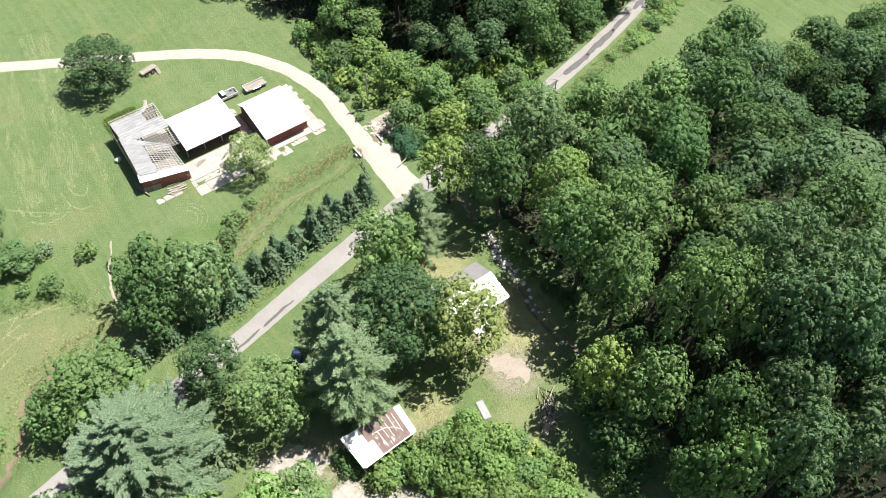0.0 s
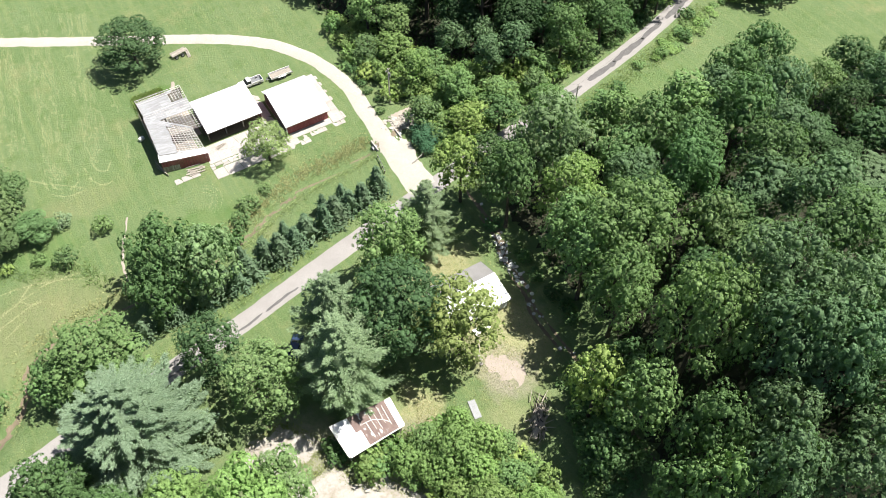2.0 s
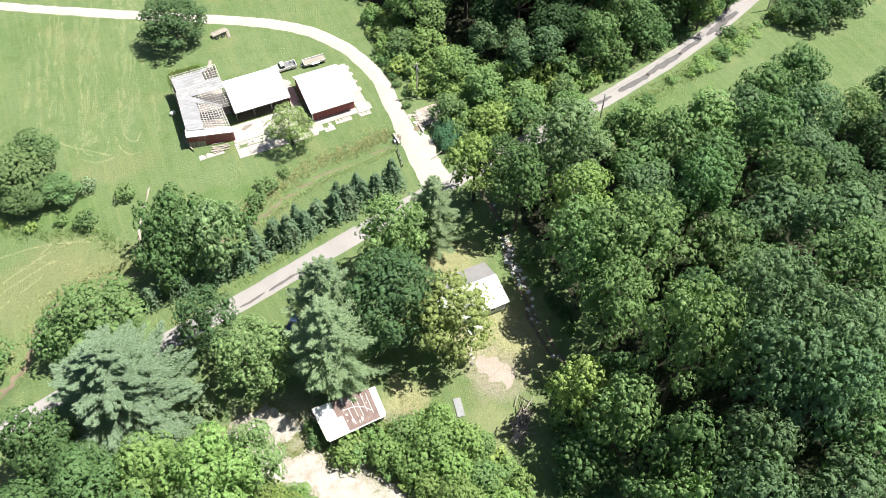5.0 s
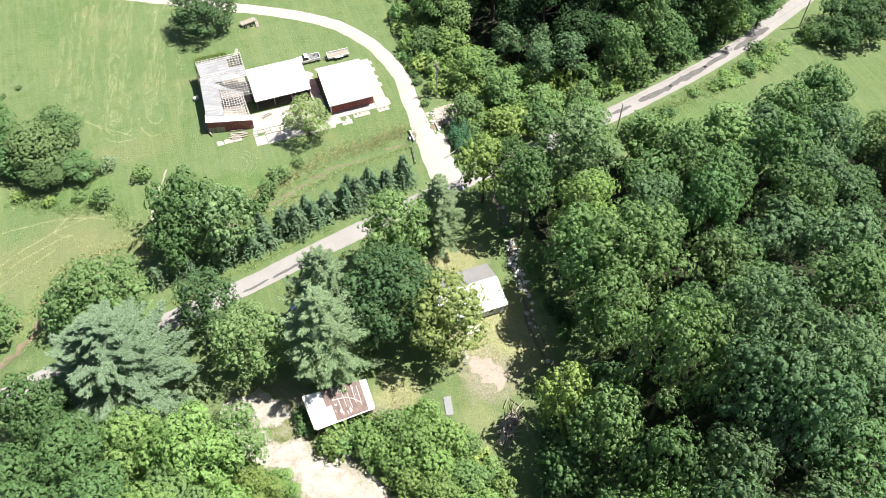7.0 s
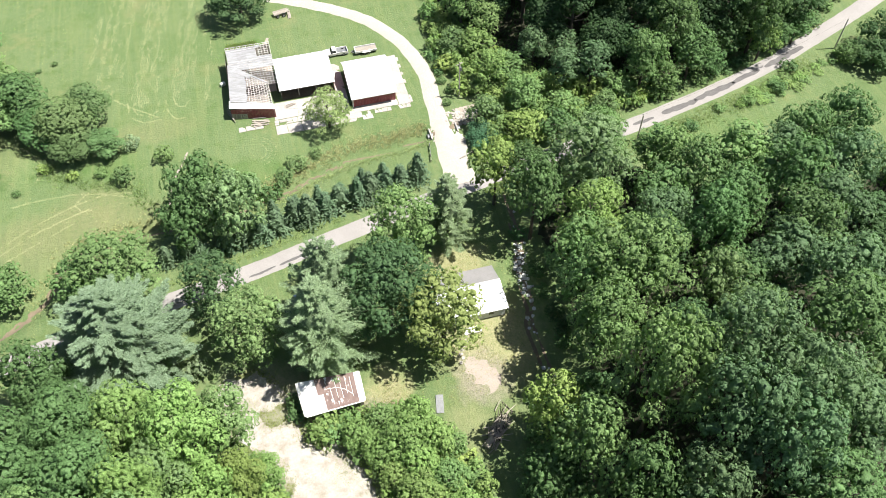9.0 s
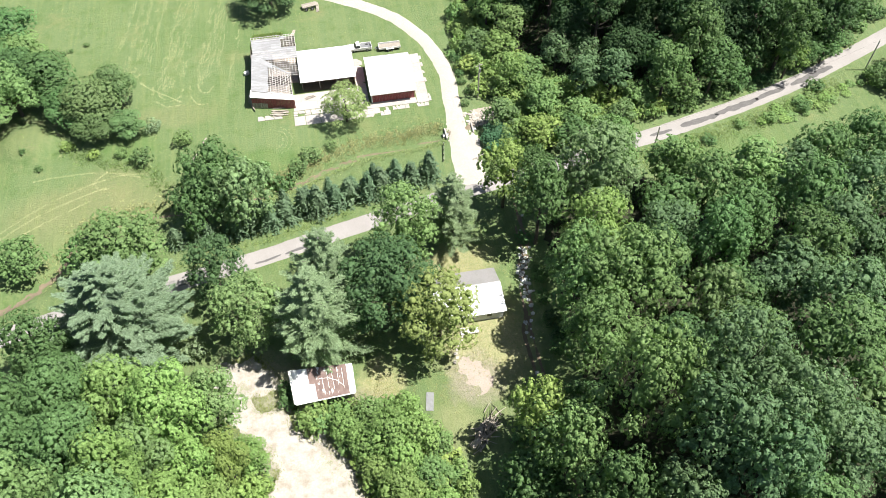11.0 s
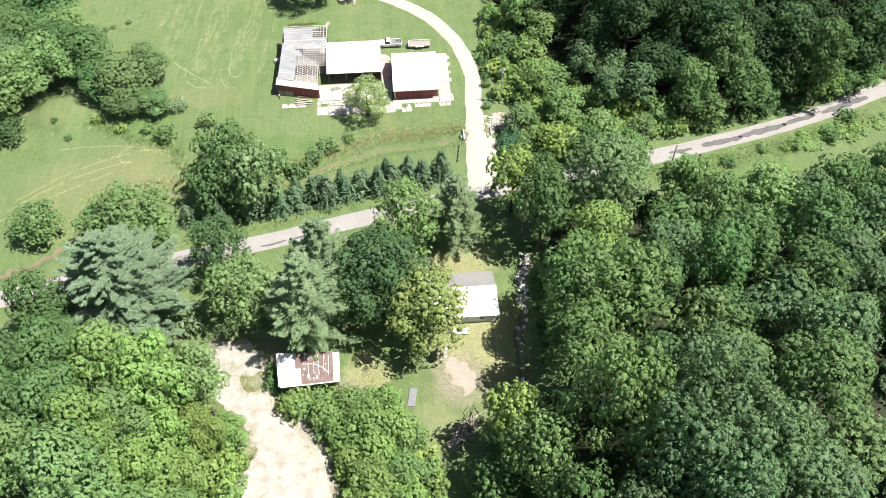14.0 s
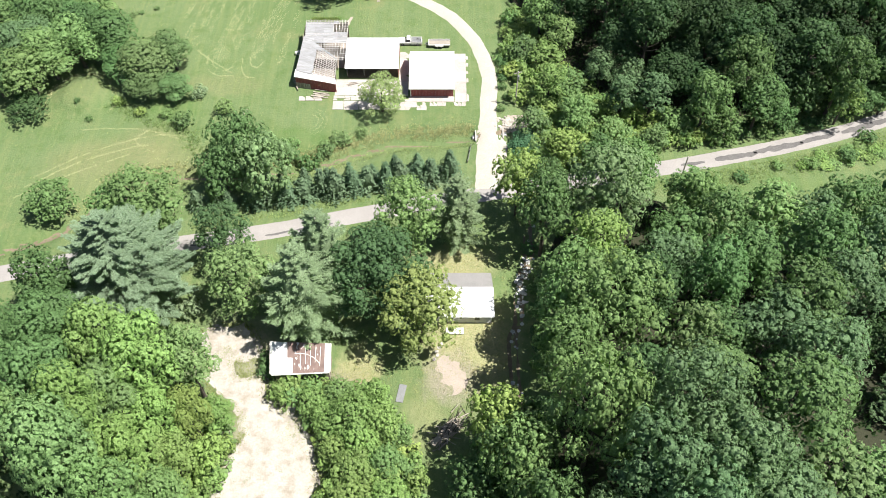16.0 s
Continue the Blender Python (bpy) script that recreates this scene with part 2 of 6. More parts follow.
def bar(bm, a, b, w, h=None):
    """A beam of square or oblong section from a to b."""
    a, b = Vector(a), Vector(b)
    h = h or w
    ax = (b - a).normalized()
    up = Vector((0, 0, 1)) if abs(ax.z) < 0.95 else Vector((0, 1, 0))
    s = ax.cross(up).normalized()
    u = s.cross(ax)
    vs = [bm.verts.new(p + s * (w / 2) * i + u * (h / 2) * j) for p in (a, b) for i, j in ((-1, -1), (1, -1), (1, 1), (-1, 1))]
    for f in ((3, 2, 1, 0), (4, 5, 6, 7), (0, 1, 5, 4), (1, 2, 6, 5), (2, 3, 7, 6), (3, 0, 4, 7)):
        bm.faces.new([vs[i] for i in f])
    return vs


def tube(bm, pts, radii, sides=8):
    """A round, tapering tube through the points."""
    rings = []
    for i, p in enumerate(pts):
        p = Vector(p)
        q = Vector(pts[min(i + 1, len(pts) - 1)]) - Vector(pts[max(i - 1, 0)])
        ax = q.normalized()
        s = ax.orthogonal().normalized() if i == 0 else (rings[-1][1] - ax * rings[-1][1].dot(ax)).normalized()
        u = ax.cross(s)
        rings.append(([bm.verts.new(p + (s * math.cos(2 * math.pi * k / sides) + u * math.sin(2 * math.pi * k / sides)) * radii[i]) for k in range(sides)], s))
    for (r0, _), (r1, _) in zip(rings, rings[1:]):
        for k in range(sides):
            bm.faces.new((r0[k], r0[(k + 1) % sides], r1[(k + 1) % sides], r1[k]))
    bm.faces.new(rings[0][0][::-1])
    bm.faces.new(rings[-1][0])


def empty(name, m, label, category, group="", kind=""):
    ob = new(name)
    ob.matrix_basis = m
    return tagged(ob, label, category, group, kind)


def sstep(x):
    x = np.clip(x, 0, 1)
    return x * x * (3 - 2 * x)


# ---- the lie of the land ----
CREEK = [(-110, 84), (-92, 88), (-78, 91.5), (-70, 96), (-66.5, 101), (-64, 106), (-56, 108.5), (-46, 109), (-34, 109.5), (-24, 112), (-18.5, 114.5), (-10, 117.3), (0, 118.2), (8, 119.5), (16, 121), (26, 119)]
BROOK = [(16.8, 101.5), (16.3, 97), (15.3, 88.5), (13.9, 84), (13.4, 80.3), (13.2, 76), (11.7, 71), (12, 64), (13, 55), (12, 44), (14, 30), (18, 10)]


def near_line(x, y, line):
    """The distance of points from a broken line."""
    best = np.full(np.shape(x), 1e9)
    for (ax, ay), (bx, by) in zip(line, line[1:]):
        dx, dy = bx - ax, by - ay
        k = np.clip(((x - ax) * dx + (y - ay) * dy) / (dx * dx + dy * dy), 0, 1)
        best = np.minimum(best, np.hypot(x - ax - k * dx, y - ay - k * dy))
    return best


def height(x, y):
    x, y = np.asarray(x, float), np.asarray(y, float)
    z = 17 * sstep((x - 12) / 26) * sstep((88 - y) / 48)
    z = z + 13 * sstep((-37 - x) / 18) * sstep((72 - y) / 22)
    z = z + 1.6 * np.exp(-(((x + 76) / 6) ** 2 + ((y - 131) / 5) ** 2) ** 2)
    z = z + 6 * sstep((x - 30) / 60) * sstep((y - 128) / 50)
    z = z - 1.3 * np.exp(-(near_line(x, y, CREEK) / 1.7) ** 2) * (1 - np.exp(-((x - 9.6) / 3.6) ** 4)) - 0.9 * np.exp(-(near_line(x, y, BROOK) / 1.8) ** 2)
    return z


def ground_z(x, y):
    return float(height(x, y))


def axis(lo, hi, step, far):
    mid = np.arange(lo, hi + 0.01, step)
    out = np.array([step * 1.35 ** k for k in range(1, 60)]).cumsum()
    out = out[out < far]
    return np.concatenate([lo - out[::-1], mid, hi + out])


def sheet(name, xs, ys, lift, material, label, category):
    X, Y = np.meshgrid(xs, ys)
    Z = height(X, Y) + lift
    nx, ny = len(xs), len(ys)
    i = (np.arange(ny - 1)[:, None] * nx + np.arange(nx - 1)[None, :]).ravel()
    ob = put(name, np.stack([X.ravel(), Y.ravel(), Z.ravel()], 1).tolist(), np.stack([i, i + 1, i + 1 + nx, i + nx], 1).tolist(), material, smooth=True)
    return tagged(ob, label, category, kind="structure")


sheet("ground", axis(-125, 150, 1.25, 2600), axis(5, 225, 1.25, 2600), 0.0, MAT["grass"], "mown green meadow with paler dry streaks", "ground")


def spline(pts, step):
    """A smooth line through the points."""
    P = [Vector((*p, 0)) if len(p) == 2 else Vector(p) for p in pts]
    P = [P[0] * 2 - P[1]] + P + [P[-1] * 2 - P[-2]]
    out = []
    for a, b, c, e in zip(P, P[1:], P[2:], P[3:]):
        n = max(2, int((c - b).length / step))
        for k in range(n):
            t = k / n
            out.append(0.5 * ((2 * b) + (c - a) * t + (2 * a - 5 * b + 4 * c - e) * t * t + (3 * b - a - 3 * c + e) * t ** 3))
    out.append(P[-2])
    return out


def strip(name, line, widths, lift, material, label, category, wobble=0.2, across=5, kind="structure"):
    """A band of road along a smooth line, laid on the ground, with ragged edges and a small step at each side."""
    pts = spline(line, 0.7)
    verts, faces = [], []
    n = len(pts)
    for i, p in enumerate(pts):
        t = (pts[min(i + 1, n - 1)] - pts[max(i - 1, 0)]).normalized()
        s = Vector((t.y, -t.x, 0))
        f = i / (n - 1) * (len(widths) - 1)
        k = min(int(f), len(widths) - 2)
        w = widths[k] + (widths[k + 1] - widths[k]) * (f - k)
        l = -w / 2 - wobble * noise.noise(p * 0.35 + Vector((0, 0, 7))) - wobble * 0.6 * noise.noise(p * 1.1)
        r = w / 2 + wobble * noise.noise(p * 0.35 + Vector((0, 0, 31))) + wobble * 0.6 * noise.noise(p * 1.1 + Vector((9, 0, 0)))
        for j in range(across):
            q = p + s * (l + (r - l) * j / (across - 1))
            verts.append((q.x, q.y, ground_z(q.x, q.y) + (lift if 0 < j < across - 1 else -0.05)))
    for i in range(n - 1):
        for j in range(across - 1):
            a = i * across + j
            faces.append((a, a + 1, a + across + 1, a + across))
    ob = put(name, verts, faces, material, smooth=True)
    return tagged(ob, label, category, kind=kind)


def inside(x, y, poly):
    c = False
    for (ax, ay), (bx, by) in zip(poly, poly[1:] + poly[:1]):
        if (ay > y) != (by > y) and x < (bx - ax) * (y - ay) / (by - ay) + ax:
            c = not c
    return c


def patch(name, poly, lift, material, label, category, cell=1.2, ragged=0.6):
    """An area of bare ground with a ragged outline that lies on the meadow."""
    rim = []
    for (ax, ay), (bx, by) in zip(poly, poly[1:] + poly[:1]):
        n = max(2, int(math.hypot(bx - ax, by - ay) / 0.3))
        for k in range(n):
            p = Vector((ax + (bx - ax) * k / n, ay + (by - ay) * k / n, 0))
            q = Vector((noise.noise(p * 0.35), noise.noise(p * 0.35 + Vector((0, 0, 9))), 0)) * 1.4
            q += Vector((noise.noise(p * 1.3 + Vector((0, 0, 3))), noise.noise(p * 1.3 + Vector((0, 0, 5))), 0)) * 0.7
            q += Vector((noise.noise(p * 3.6), noise.noise(p * 3.6 + Vector((0, 0, 7))), 0)) * 0.35
            rim.append(p + q * ragged)
    pts = [Vector((p.x, p.y)) for p in rim]
    flat = [(p.x, p.y) for p in rim]
    xs, ys = [p[0] for p in flat], [p[1] for p in flat]
    for x in np.arange(min(xs), max(xs), cell):
        for y in np.arange(min(ys), max(ys), cell):
            if inside(x, y, flat):
                pts.append(Vector((x, y)))
    n = len(rim)
    vs, _, fs, *_ = geometry.delaunay_2d_cdt(pts, [(i, (i + 1) % n) for i in range(n)], [list(range(n))], 1, 1e-4)
    zs = height(np.array([v[0] for v in vs]), np.array([v[1] for v in vs])) + lift
    ob = put(name, [(v[0], v[1], z) for v, z in zip(vs, zs)], fs, material, smooth=True)
    return tagged(ob, label, category, kind="structure")


ROAD = [(-150, 62), (-110, 76), (-85, 83.5), (-64.2, 88.6), (-47, 92.0), (-31.3, 94.9), (-15, 98.8), (9, 104), (42.5, 110.3), (58, 113.8), (70, 116.8), (83, 120.8), (91, 124), (115, 134), (150, 150), (190, 175)]
DRIVE = [(9.5, 105), (9.2, 113), (9.2, 120), (9.5, 128), (9.9, 137), (8.4, 145), (5.5, 152), (0.5, 159), (-9, 166.3), (-26, 176), (-42, 185), (-62, 197), (-100, 222)]
LOT = [(-41.8, 72.1), (-38.5, 74.0), (-33.8, 74.9), (-31.0, 70.9), (-30.2, 67.2), (-34.8, 67.1), (-33.5, 64.8), (-29.4, 64.9), (-28.2, 60.1), (-23.7, 57.5), (-20.6, 54.0), (-19.5, 50.5), (-19.2, 46.7), (-19.2, 34), (-34, 34), (-34, 44), (-33.7, 48.3), (-33.1, 51.0), (-31.3, 54.1), (-32.1, 57.4), (-35.9, 60.6), (-39.1, 63.3), (-38.1, 65.6), (-39.9, 69.1)]
THICKET = [(-28.0, 60.9), (-25.3, 62.4), (-18.7, 62.6), (-16.4, 60.4), (-13.0, 61.5), (-8.6, 61.9), (-9.2, 52.8), (-4.6, 50.3), (-3.6, 44.2), (-4, 36), (-18, 36), (-18, 46.0), (-18.4, 55.4), (-22, 58.8)]
strip("road", ROAD, (5.0, 5.0), 0.05, MAT["asphalt"], "worn pale asphalt country road with darker patches", "road", 0.12)
strip("driveway", DRIVE, (7.2, 4.1, 3.7, 3.7, 3.6, 3.5, 3.3, 3.2, 3.2, 3.2), 0.14, MAT["gravel"], "pale gravel farm driveway", "driveway", 0.25)
patch("gravel_lot", LOT, 0.05, MAT["lot"], "pale gravel and dirt parking area", "gravel", 1.0, 0.8)
patch("bare_dirt", [(-1.6, 66.2), (0.4, 68.0), (2.6, 66.8), (4.3, 65.4), (3.8, 62.5), (1.8, 61.3), (0.2, 63.6)], 0.02, MAT["dirt"], "bare patch of pale dirt in the yard grass", "dirt", 0.8, 1.0)
patch("gravel_apron", [(11.0, 107.6), (12.5, 110.5), (12.8, 115.2), (13.0, 118.2), (12.0, 119.2), (10.8, 117.0), (10.4, 110.0)], 0.10, MAT["gravel"], "pale gravel spread beside the driveway", "gravel", 0.8, 0.5)
strip("creek_bed", CREEK, (2.0, 2.0, 1.8, 1.3, 1.4), 0.06, MAT["mud"], "narrow muddy creek bed between grassy banks", "creek", 0.35)


# ---- plants ----
def rand_unit(n, rng):
    v = rng.normal(size=(n, 3))
    return v / np.linalg.norm(v, axis=1)[:, None]


def sprays(P, N, length, width, rng, tilt=0.6, along=None):
    """Leaf sprays at P: uneven pointed blades that face about N. Returns verts, faces."""
    n = len(P)
    nn = N + tilt * rand_unit(n, rng)
    nn /= np.linalg.norm(nn, axis=1)[:, None]
    t = np.cross(nn, rand_unit(n, rng)) if along is None else along - nn * (along * nn).sum(1)[:, None]
    t /= np.linalg.norm(t, axis=1)[:, None] + 1e-9
    s = np.cross(nn, t)
    L = (length * rng.uniform(0.55, 1.35, n))[:, None]
    W = (width * rng.uniform(0.6, 1.3, n))[:, None]
    k = rng.uniform(-0.35, 0.35, n)[:, None]
    V = np.stack([P - t * L * 0.42 - s * W * 0.5, P - t * L * (0.42 + k * 0.6) + s * W * 0.5, P + t * L * 0.58 + s * W * k], 1).reshape(-1, 3)
    return V, np.arange(3 * n).reshape(-1, 3)


BALL = bmesh.new()
bmesh.ops.create_icosphere(BALL, subdivisions=1, radius=1.0)
BALL_V = np.array([v.co[:] for v in BALL.verts])
BALL_F = np.array([[v.index for v in f.verts] for f in BALL.faces])
BALL.free()


def scattered(n, gap, rng, low):
    """Unit directions at least gap apart, above the height low."""
    kept = np.zeros((0, 3))
    for u in rand_unit(n, rng):
        if u[2] > low and (not len(kept) or ((kept - u) ** 2).sum(1).min() > gap * gap):
            kept = np.vstack([kept, u])
    return kept


def foliage(lobes, space, per, size, leaf, rng, core=0.55, low=-0.2, loose=0.24, middle=None, dome=0.6):
    """Rounded leaf clusters, set apart from each other over the outside of many boughs, round a thin inside of the same leaves."""
    C = np.array([l[0] for l in lobes], float)
    R = np.array([l[1] for l in lobes], float)
    mid = C.mean(0) if middle is None else np.array(middle)
    VV, FF, off = [], [], 0
    for k in range(len(lobes)):
        s = R[k].prod() ** (1 / 3)
        u = scattered(int(70 * (s / space) ** 2) + 10, space / s, rng, low)
        P = C[k] + u * R[k] * rng.uniform(0.86, 1.10, len(u))[:, None]
        N = u / R[k]
        N /= np.linalg.norm(N, axis=1)[:, None]
        out = P - mid
        keep = (N * out).sum(1) > -0.35 * np.linalg.norm(out, axis=1)
        for j in range(len(lobes)):
            if j != k:
                keep &= (((P - C[j]) / R[j]) ** 2).sum(1) > 0.62
        P, N = P[keep], N[keep]
        if len(P):
            N = N + np.array([0, 0, 0.35])
            N /= np.linalg.norm(N, axis=1)[:, None]
            big = np.repeat(size * rng.uniform(0.7, 1.25, len(P)), per)[:, None]
            N, P = np.repeat(N, per, 0), np.repeat(P, per, 0)
            d = rand_unit(len(P), rng)
            d = d - np.minimum((d * N).sum(1), 0)[:, None] * N * 1.7
            d /= np.linalg.norm(d, axis=1)[:, None]
            P = P + d * big * rng.uniform(0.65, 1.05, len(P))[:, None] - N * big * 0.3
            V, F = sprays(P, N * 0.75 + d * dome, leaf[0], leaf[1], rng, loose)
            VV.append(V), FF.append(F + off)
            off += len(V)
    # the shaded leaves inside each bough, as one uneven mass
    for k in range(len(lobes) if core else 0):
        V = C[k] + BALL_V * R[k] * core * (1 + 0.16 * rng.normal(size=(len(BALL_V), 1)))
        VV.append(V), FF.append(BALL_F + off)
        off += len(V)
    return np.concatenate(VV), np.concatenate(FF)


def mesh_of(name, V, F, material):
    me = bpy.data.meshes.new(name)
    me.vertices.add(len(V))
    me.vertices.foreach_set("co", V.astype(np.float32).ravel())
    me.loops.add(F.size)
    me.loops.foreach_set("vertex_index", F.astype(np.int32).ravel())
    me.polygons.add(len(F))
    me.polygons.foreach_set("loop_start", np.arange(0, F.size, 3, dtype=np.int32))
    me.update(calc_edges=True)
    me.materials.append(material)
    me.validate()
    return me


def trunk_mesh(h, r, limbs, rng, material, reach=0.45):
    bm = bmesh.new()
    pts = [(0, 0, -0.6), (0, 0, 0.2 * h)]
    lean = rng.uniform(-0.03, 0.03, 2) * h
    for k in range(2, 6):
        pts.append((lean[0] * k / 5, lean[1] * k / 5, h * k / 5 * 0.9))
    tube(bm, pts, [r * 1.25, r, r * 0.8, r * 0.6, r * 0.4, r * 0.2], 7)
    for k in range(limbs):
        a = rng.uniform(0, 6.28)
        z = h * rng.uniform(0.3, 0.7)
        e = reach * h * rng.uniform(0.6, 1.0)
        q = Vector((math.cos(a), math.sin(a), 0))
        b = Vector((lean[0] * z / h, lean[1] * z / h, z))
        tube(bm, [b, b + q * e * 0.5 + Vector((0, 0, e * 0.35)), b + q * e + Vector((0, 0, e * 0.8))], [r * 0.4, r * 0.25, r * 0.08], 5)
    me = bpy.data.meshes.new("trunk")
    bm.to_mesh(me)
    bm.free()
    me.materials.append(material)
    return me


def broadleaf(seed, h, r, low, boughs, share=(0.28, 0.42), space=0.72, size=0.38, leaf=(0.38, 0.31), per=10, top=1.0, flat=0.72, core=0.46, dome=0.6):
    """Trunk and crown meshes of a broad-leaved tree of height h and crown radius r; low: height of the crown's foot.
    share: radius of a bough as a part of r; space: distance of the leaf clusters; size: their radius."""
    rng = np.random.default_rng(seed)
    mid, half = (h + low) / 2, (h - low) / 2
    L = [((0, 0, mid - 0.05 * half), (r * 0.62, r * 0.62, half * 0.72))]
    for k in range(boughs):
        z = 1 - 1.55 * (k + 0.5) / boughs
        a = k * 2.399963 + rng.uniform(-0.5, 0.5)
        ring = math.sqrt(max(0.0, 1 - z * z)) * (top if z > 0.3 else 1.0)
        s = r * rng.uniform(*share)
        q = rng.uniform(0.72, 1.24)
        L.append(((math.cos(a) * ring * (r - s * 0.75) * q, math.sin(a) * ring * (r - s * 0.75) * q, mid + z * (half - s * flat * 0.8) * rng.uniform(0.84, 1.06)),
                  (s * rng.uniform(0.85, 1.2), s * rng.uniform(0.85, 1.2), s * flat * rng.uniform(0.8, 1.15))))
    V, F = foliage(L, space, per, size, leaf, rng, core, loose=0.24 if dome > 0.5 else 0.12, middle=(0, 0, mid - 0.3 * half), dome=dome)
    return trunk_mesh(h * 0.85, 0.018 * h + 0.05, 6, rng, MAT["bark"], r / h), mesh_of("crown", V, F, MAT["leaf"])


def spruce(seed, h, r):
    rng = np.random.default_rng(seed)
    P, N = [], []
    tiers = int(h / 0.42)
    for i in range(tiers):
        z = 0.35 + (h - 0.5) * i / tiers
        rad = r * (1 - (z / h) ** 1.05) * rng.uniform(0.85, 1.12) + 0.12
        nb = max(5, int(rad * 7))
        for k in range(nb):
            a = 6.283 * k / nb + rng.uniform(-0.3, 0.3) + i
            reach = rad * rng.uniform(0.8, 1.15)
            for f in np.arange(0.35, 1.01, 0.16):
                e = reach * f
                P.append((math.cos(a) * e + rng.normal() * 0.06, math.sin(a) * e + rng.normal() * 0.06, z - 0.28 * e + rng.normal() * 0.05))
                N.append((math.cos(a) * 0.55, math.sin(a) * 0.55, 0.8))
    P, N = np.array(P), np.array(N)
    V, F = sprays(P, N, 0.50, 0.24, rng, 0.45)
    cone = BALL_V * np.array([r * 0.62, r * 0.62, h * 0.46]) + np.array([0, 0, h * 0.47])
    cone[:, :2] *= np.clip(1.25 - cone[:, 2:] / h, 0.1, 1.2)
    F = np.concatenate([F, BALL_F + len(V)])
    V = np.concatenate([V, cone])
    return trunk_mesh(h * 0.95, 0.02 * h + 0.03, 0, rng, MAT["bark"]), mesh_of("crown", V, F, MAT["leaf"])


def pine(seed, h, r, low, needle=(0.36, 0.12), thick=1.0):
    """A tall soft-needled pine with flat, feathery boughs in uneven tiers."""
    rng = np.random.default_rng(seed)
    P, N, T = [], [], []
    tiers = int((h - low) / 0.95)
    for i in range(tiers):
        z = low + (h - low) * (i + 0.3) / tiers
        f = (z - low) / (h - low)
        rad = r * min(1.0, 1.3 * (1 - f) ** 0.8 + 0.06) * rng.uniform(0.75, 1.15)
        nb = max(5, int(4 + rad * 1.7))
        a0 = rng.uniform(0, 6.28)
        for k in range(nb):
            a = a0 + 6.283 * k / nb + rng.uniform(-0.3, 0.3)
            reach = rad * rng.uniform(0.65, 1.12)
            q, s = np.array([math.cos(a), math.sin(a), 0]), np.array([-math.sin(a), math.cos(a), 0])
            n = int((30 + reach * 38) * thick)
            g = rng.uniform(0.2, 1.0, n) ** 0.8
            wide = reach * 0.30 * (1.05 - g) + 0.18
            w = rng.uniform(-1, 1, n)
            p = q * (reach * g)[:, None] + s * (w * wide)[:, None]
            p[:, 2] = z + reach * (0.10 * g + 0.12 * g * g) - 0.06 * np.abs(w) + rng.normal(size=n) * 0.07
            P.append(p), N.append(np.tile([q[0] * -0.15, q[1] * -0.15, 1.0], (n, 1)))
            T.append(q + s * (w * 0.9)[:, None] + np.array([0, 0, 0.25]) + 0.75 * rand_unit(n, rng))
    V, F = sprays(np.concatenate(P), np.concatenate(N), needle[0], needle[1], rng, 0.4, np.concatenate(T))
    cone = BALL_V * np.array([r * 0.42, r * 0.42, (h - low) * 0.42]) + np.array([0, 0, (h + low) / 2 - 0.6])
    F = np.concatenate([F, BALL_F + len(V)])
    V = np.concatenate([V, cone])
    return trunk_mesh(h * 0.97, 0.018 * h + 0.05, 4, rng, MAT["bark"], 0.2), mesh_of("crown", V, F, MAT["leaf"])


def shrub(seed, h, r, lobes=9):
    rng = np.random.default_rng(seed)
    L = [((0, 0, h * 0.42), (r * 0.6, r * 0.6, h * 0.42))]
    for k in range(lobes):
        a = k * 2.4 + rng.uniform(-0.4, 0.4)
        f = rng.uniform(0.25, 0.8)
        s = rng.uniform(0.32, 0.5) * min(r, h)
        L.append(((math.cos(a) * r * f, math.sin(a) * r * f, h * rng.uniform(0.25, 0.85) * (1.1 - 0.4 * f)), (s, s, s * 0.85)))
    V, F = foliage(L, 0.60, 9, 0.30, (0.38, 0.29), rng, 0.42, -0.1)
    return trunk_mesh(h * 0.6, 0.05 + 0.02 * h, 4, rng, MAT["bark"], 0.5), mesh_of("crown", V, F, MAT["leaf"])


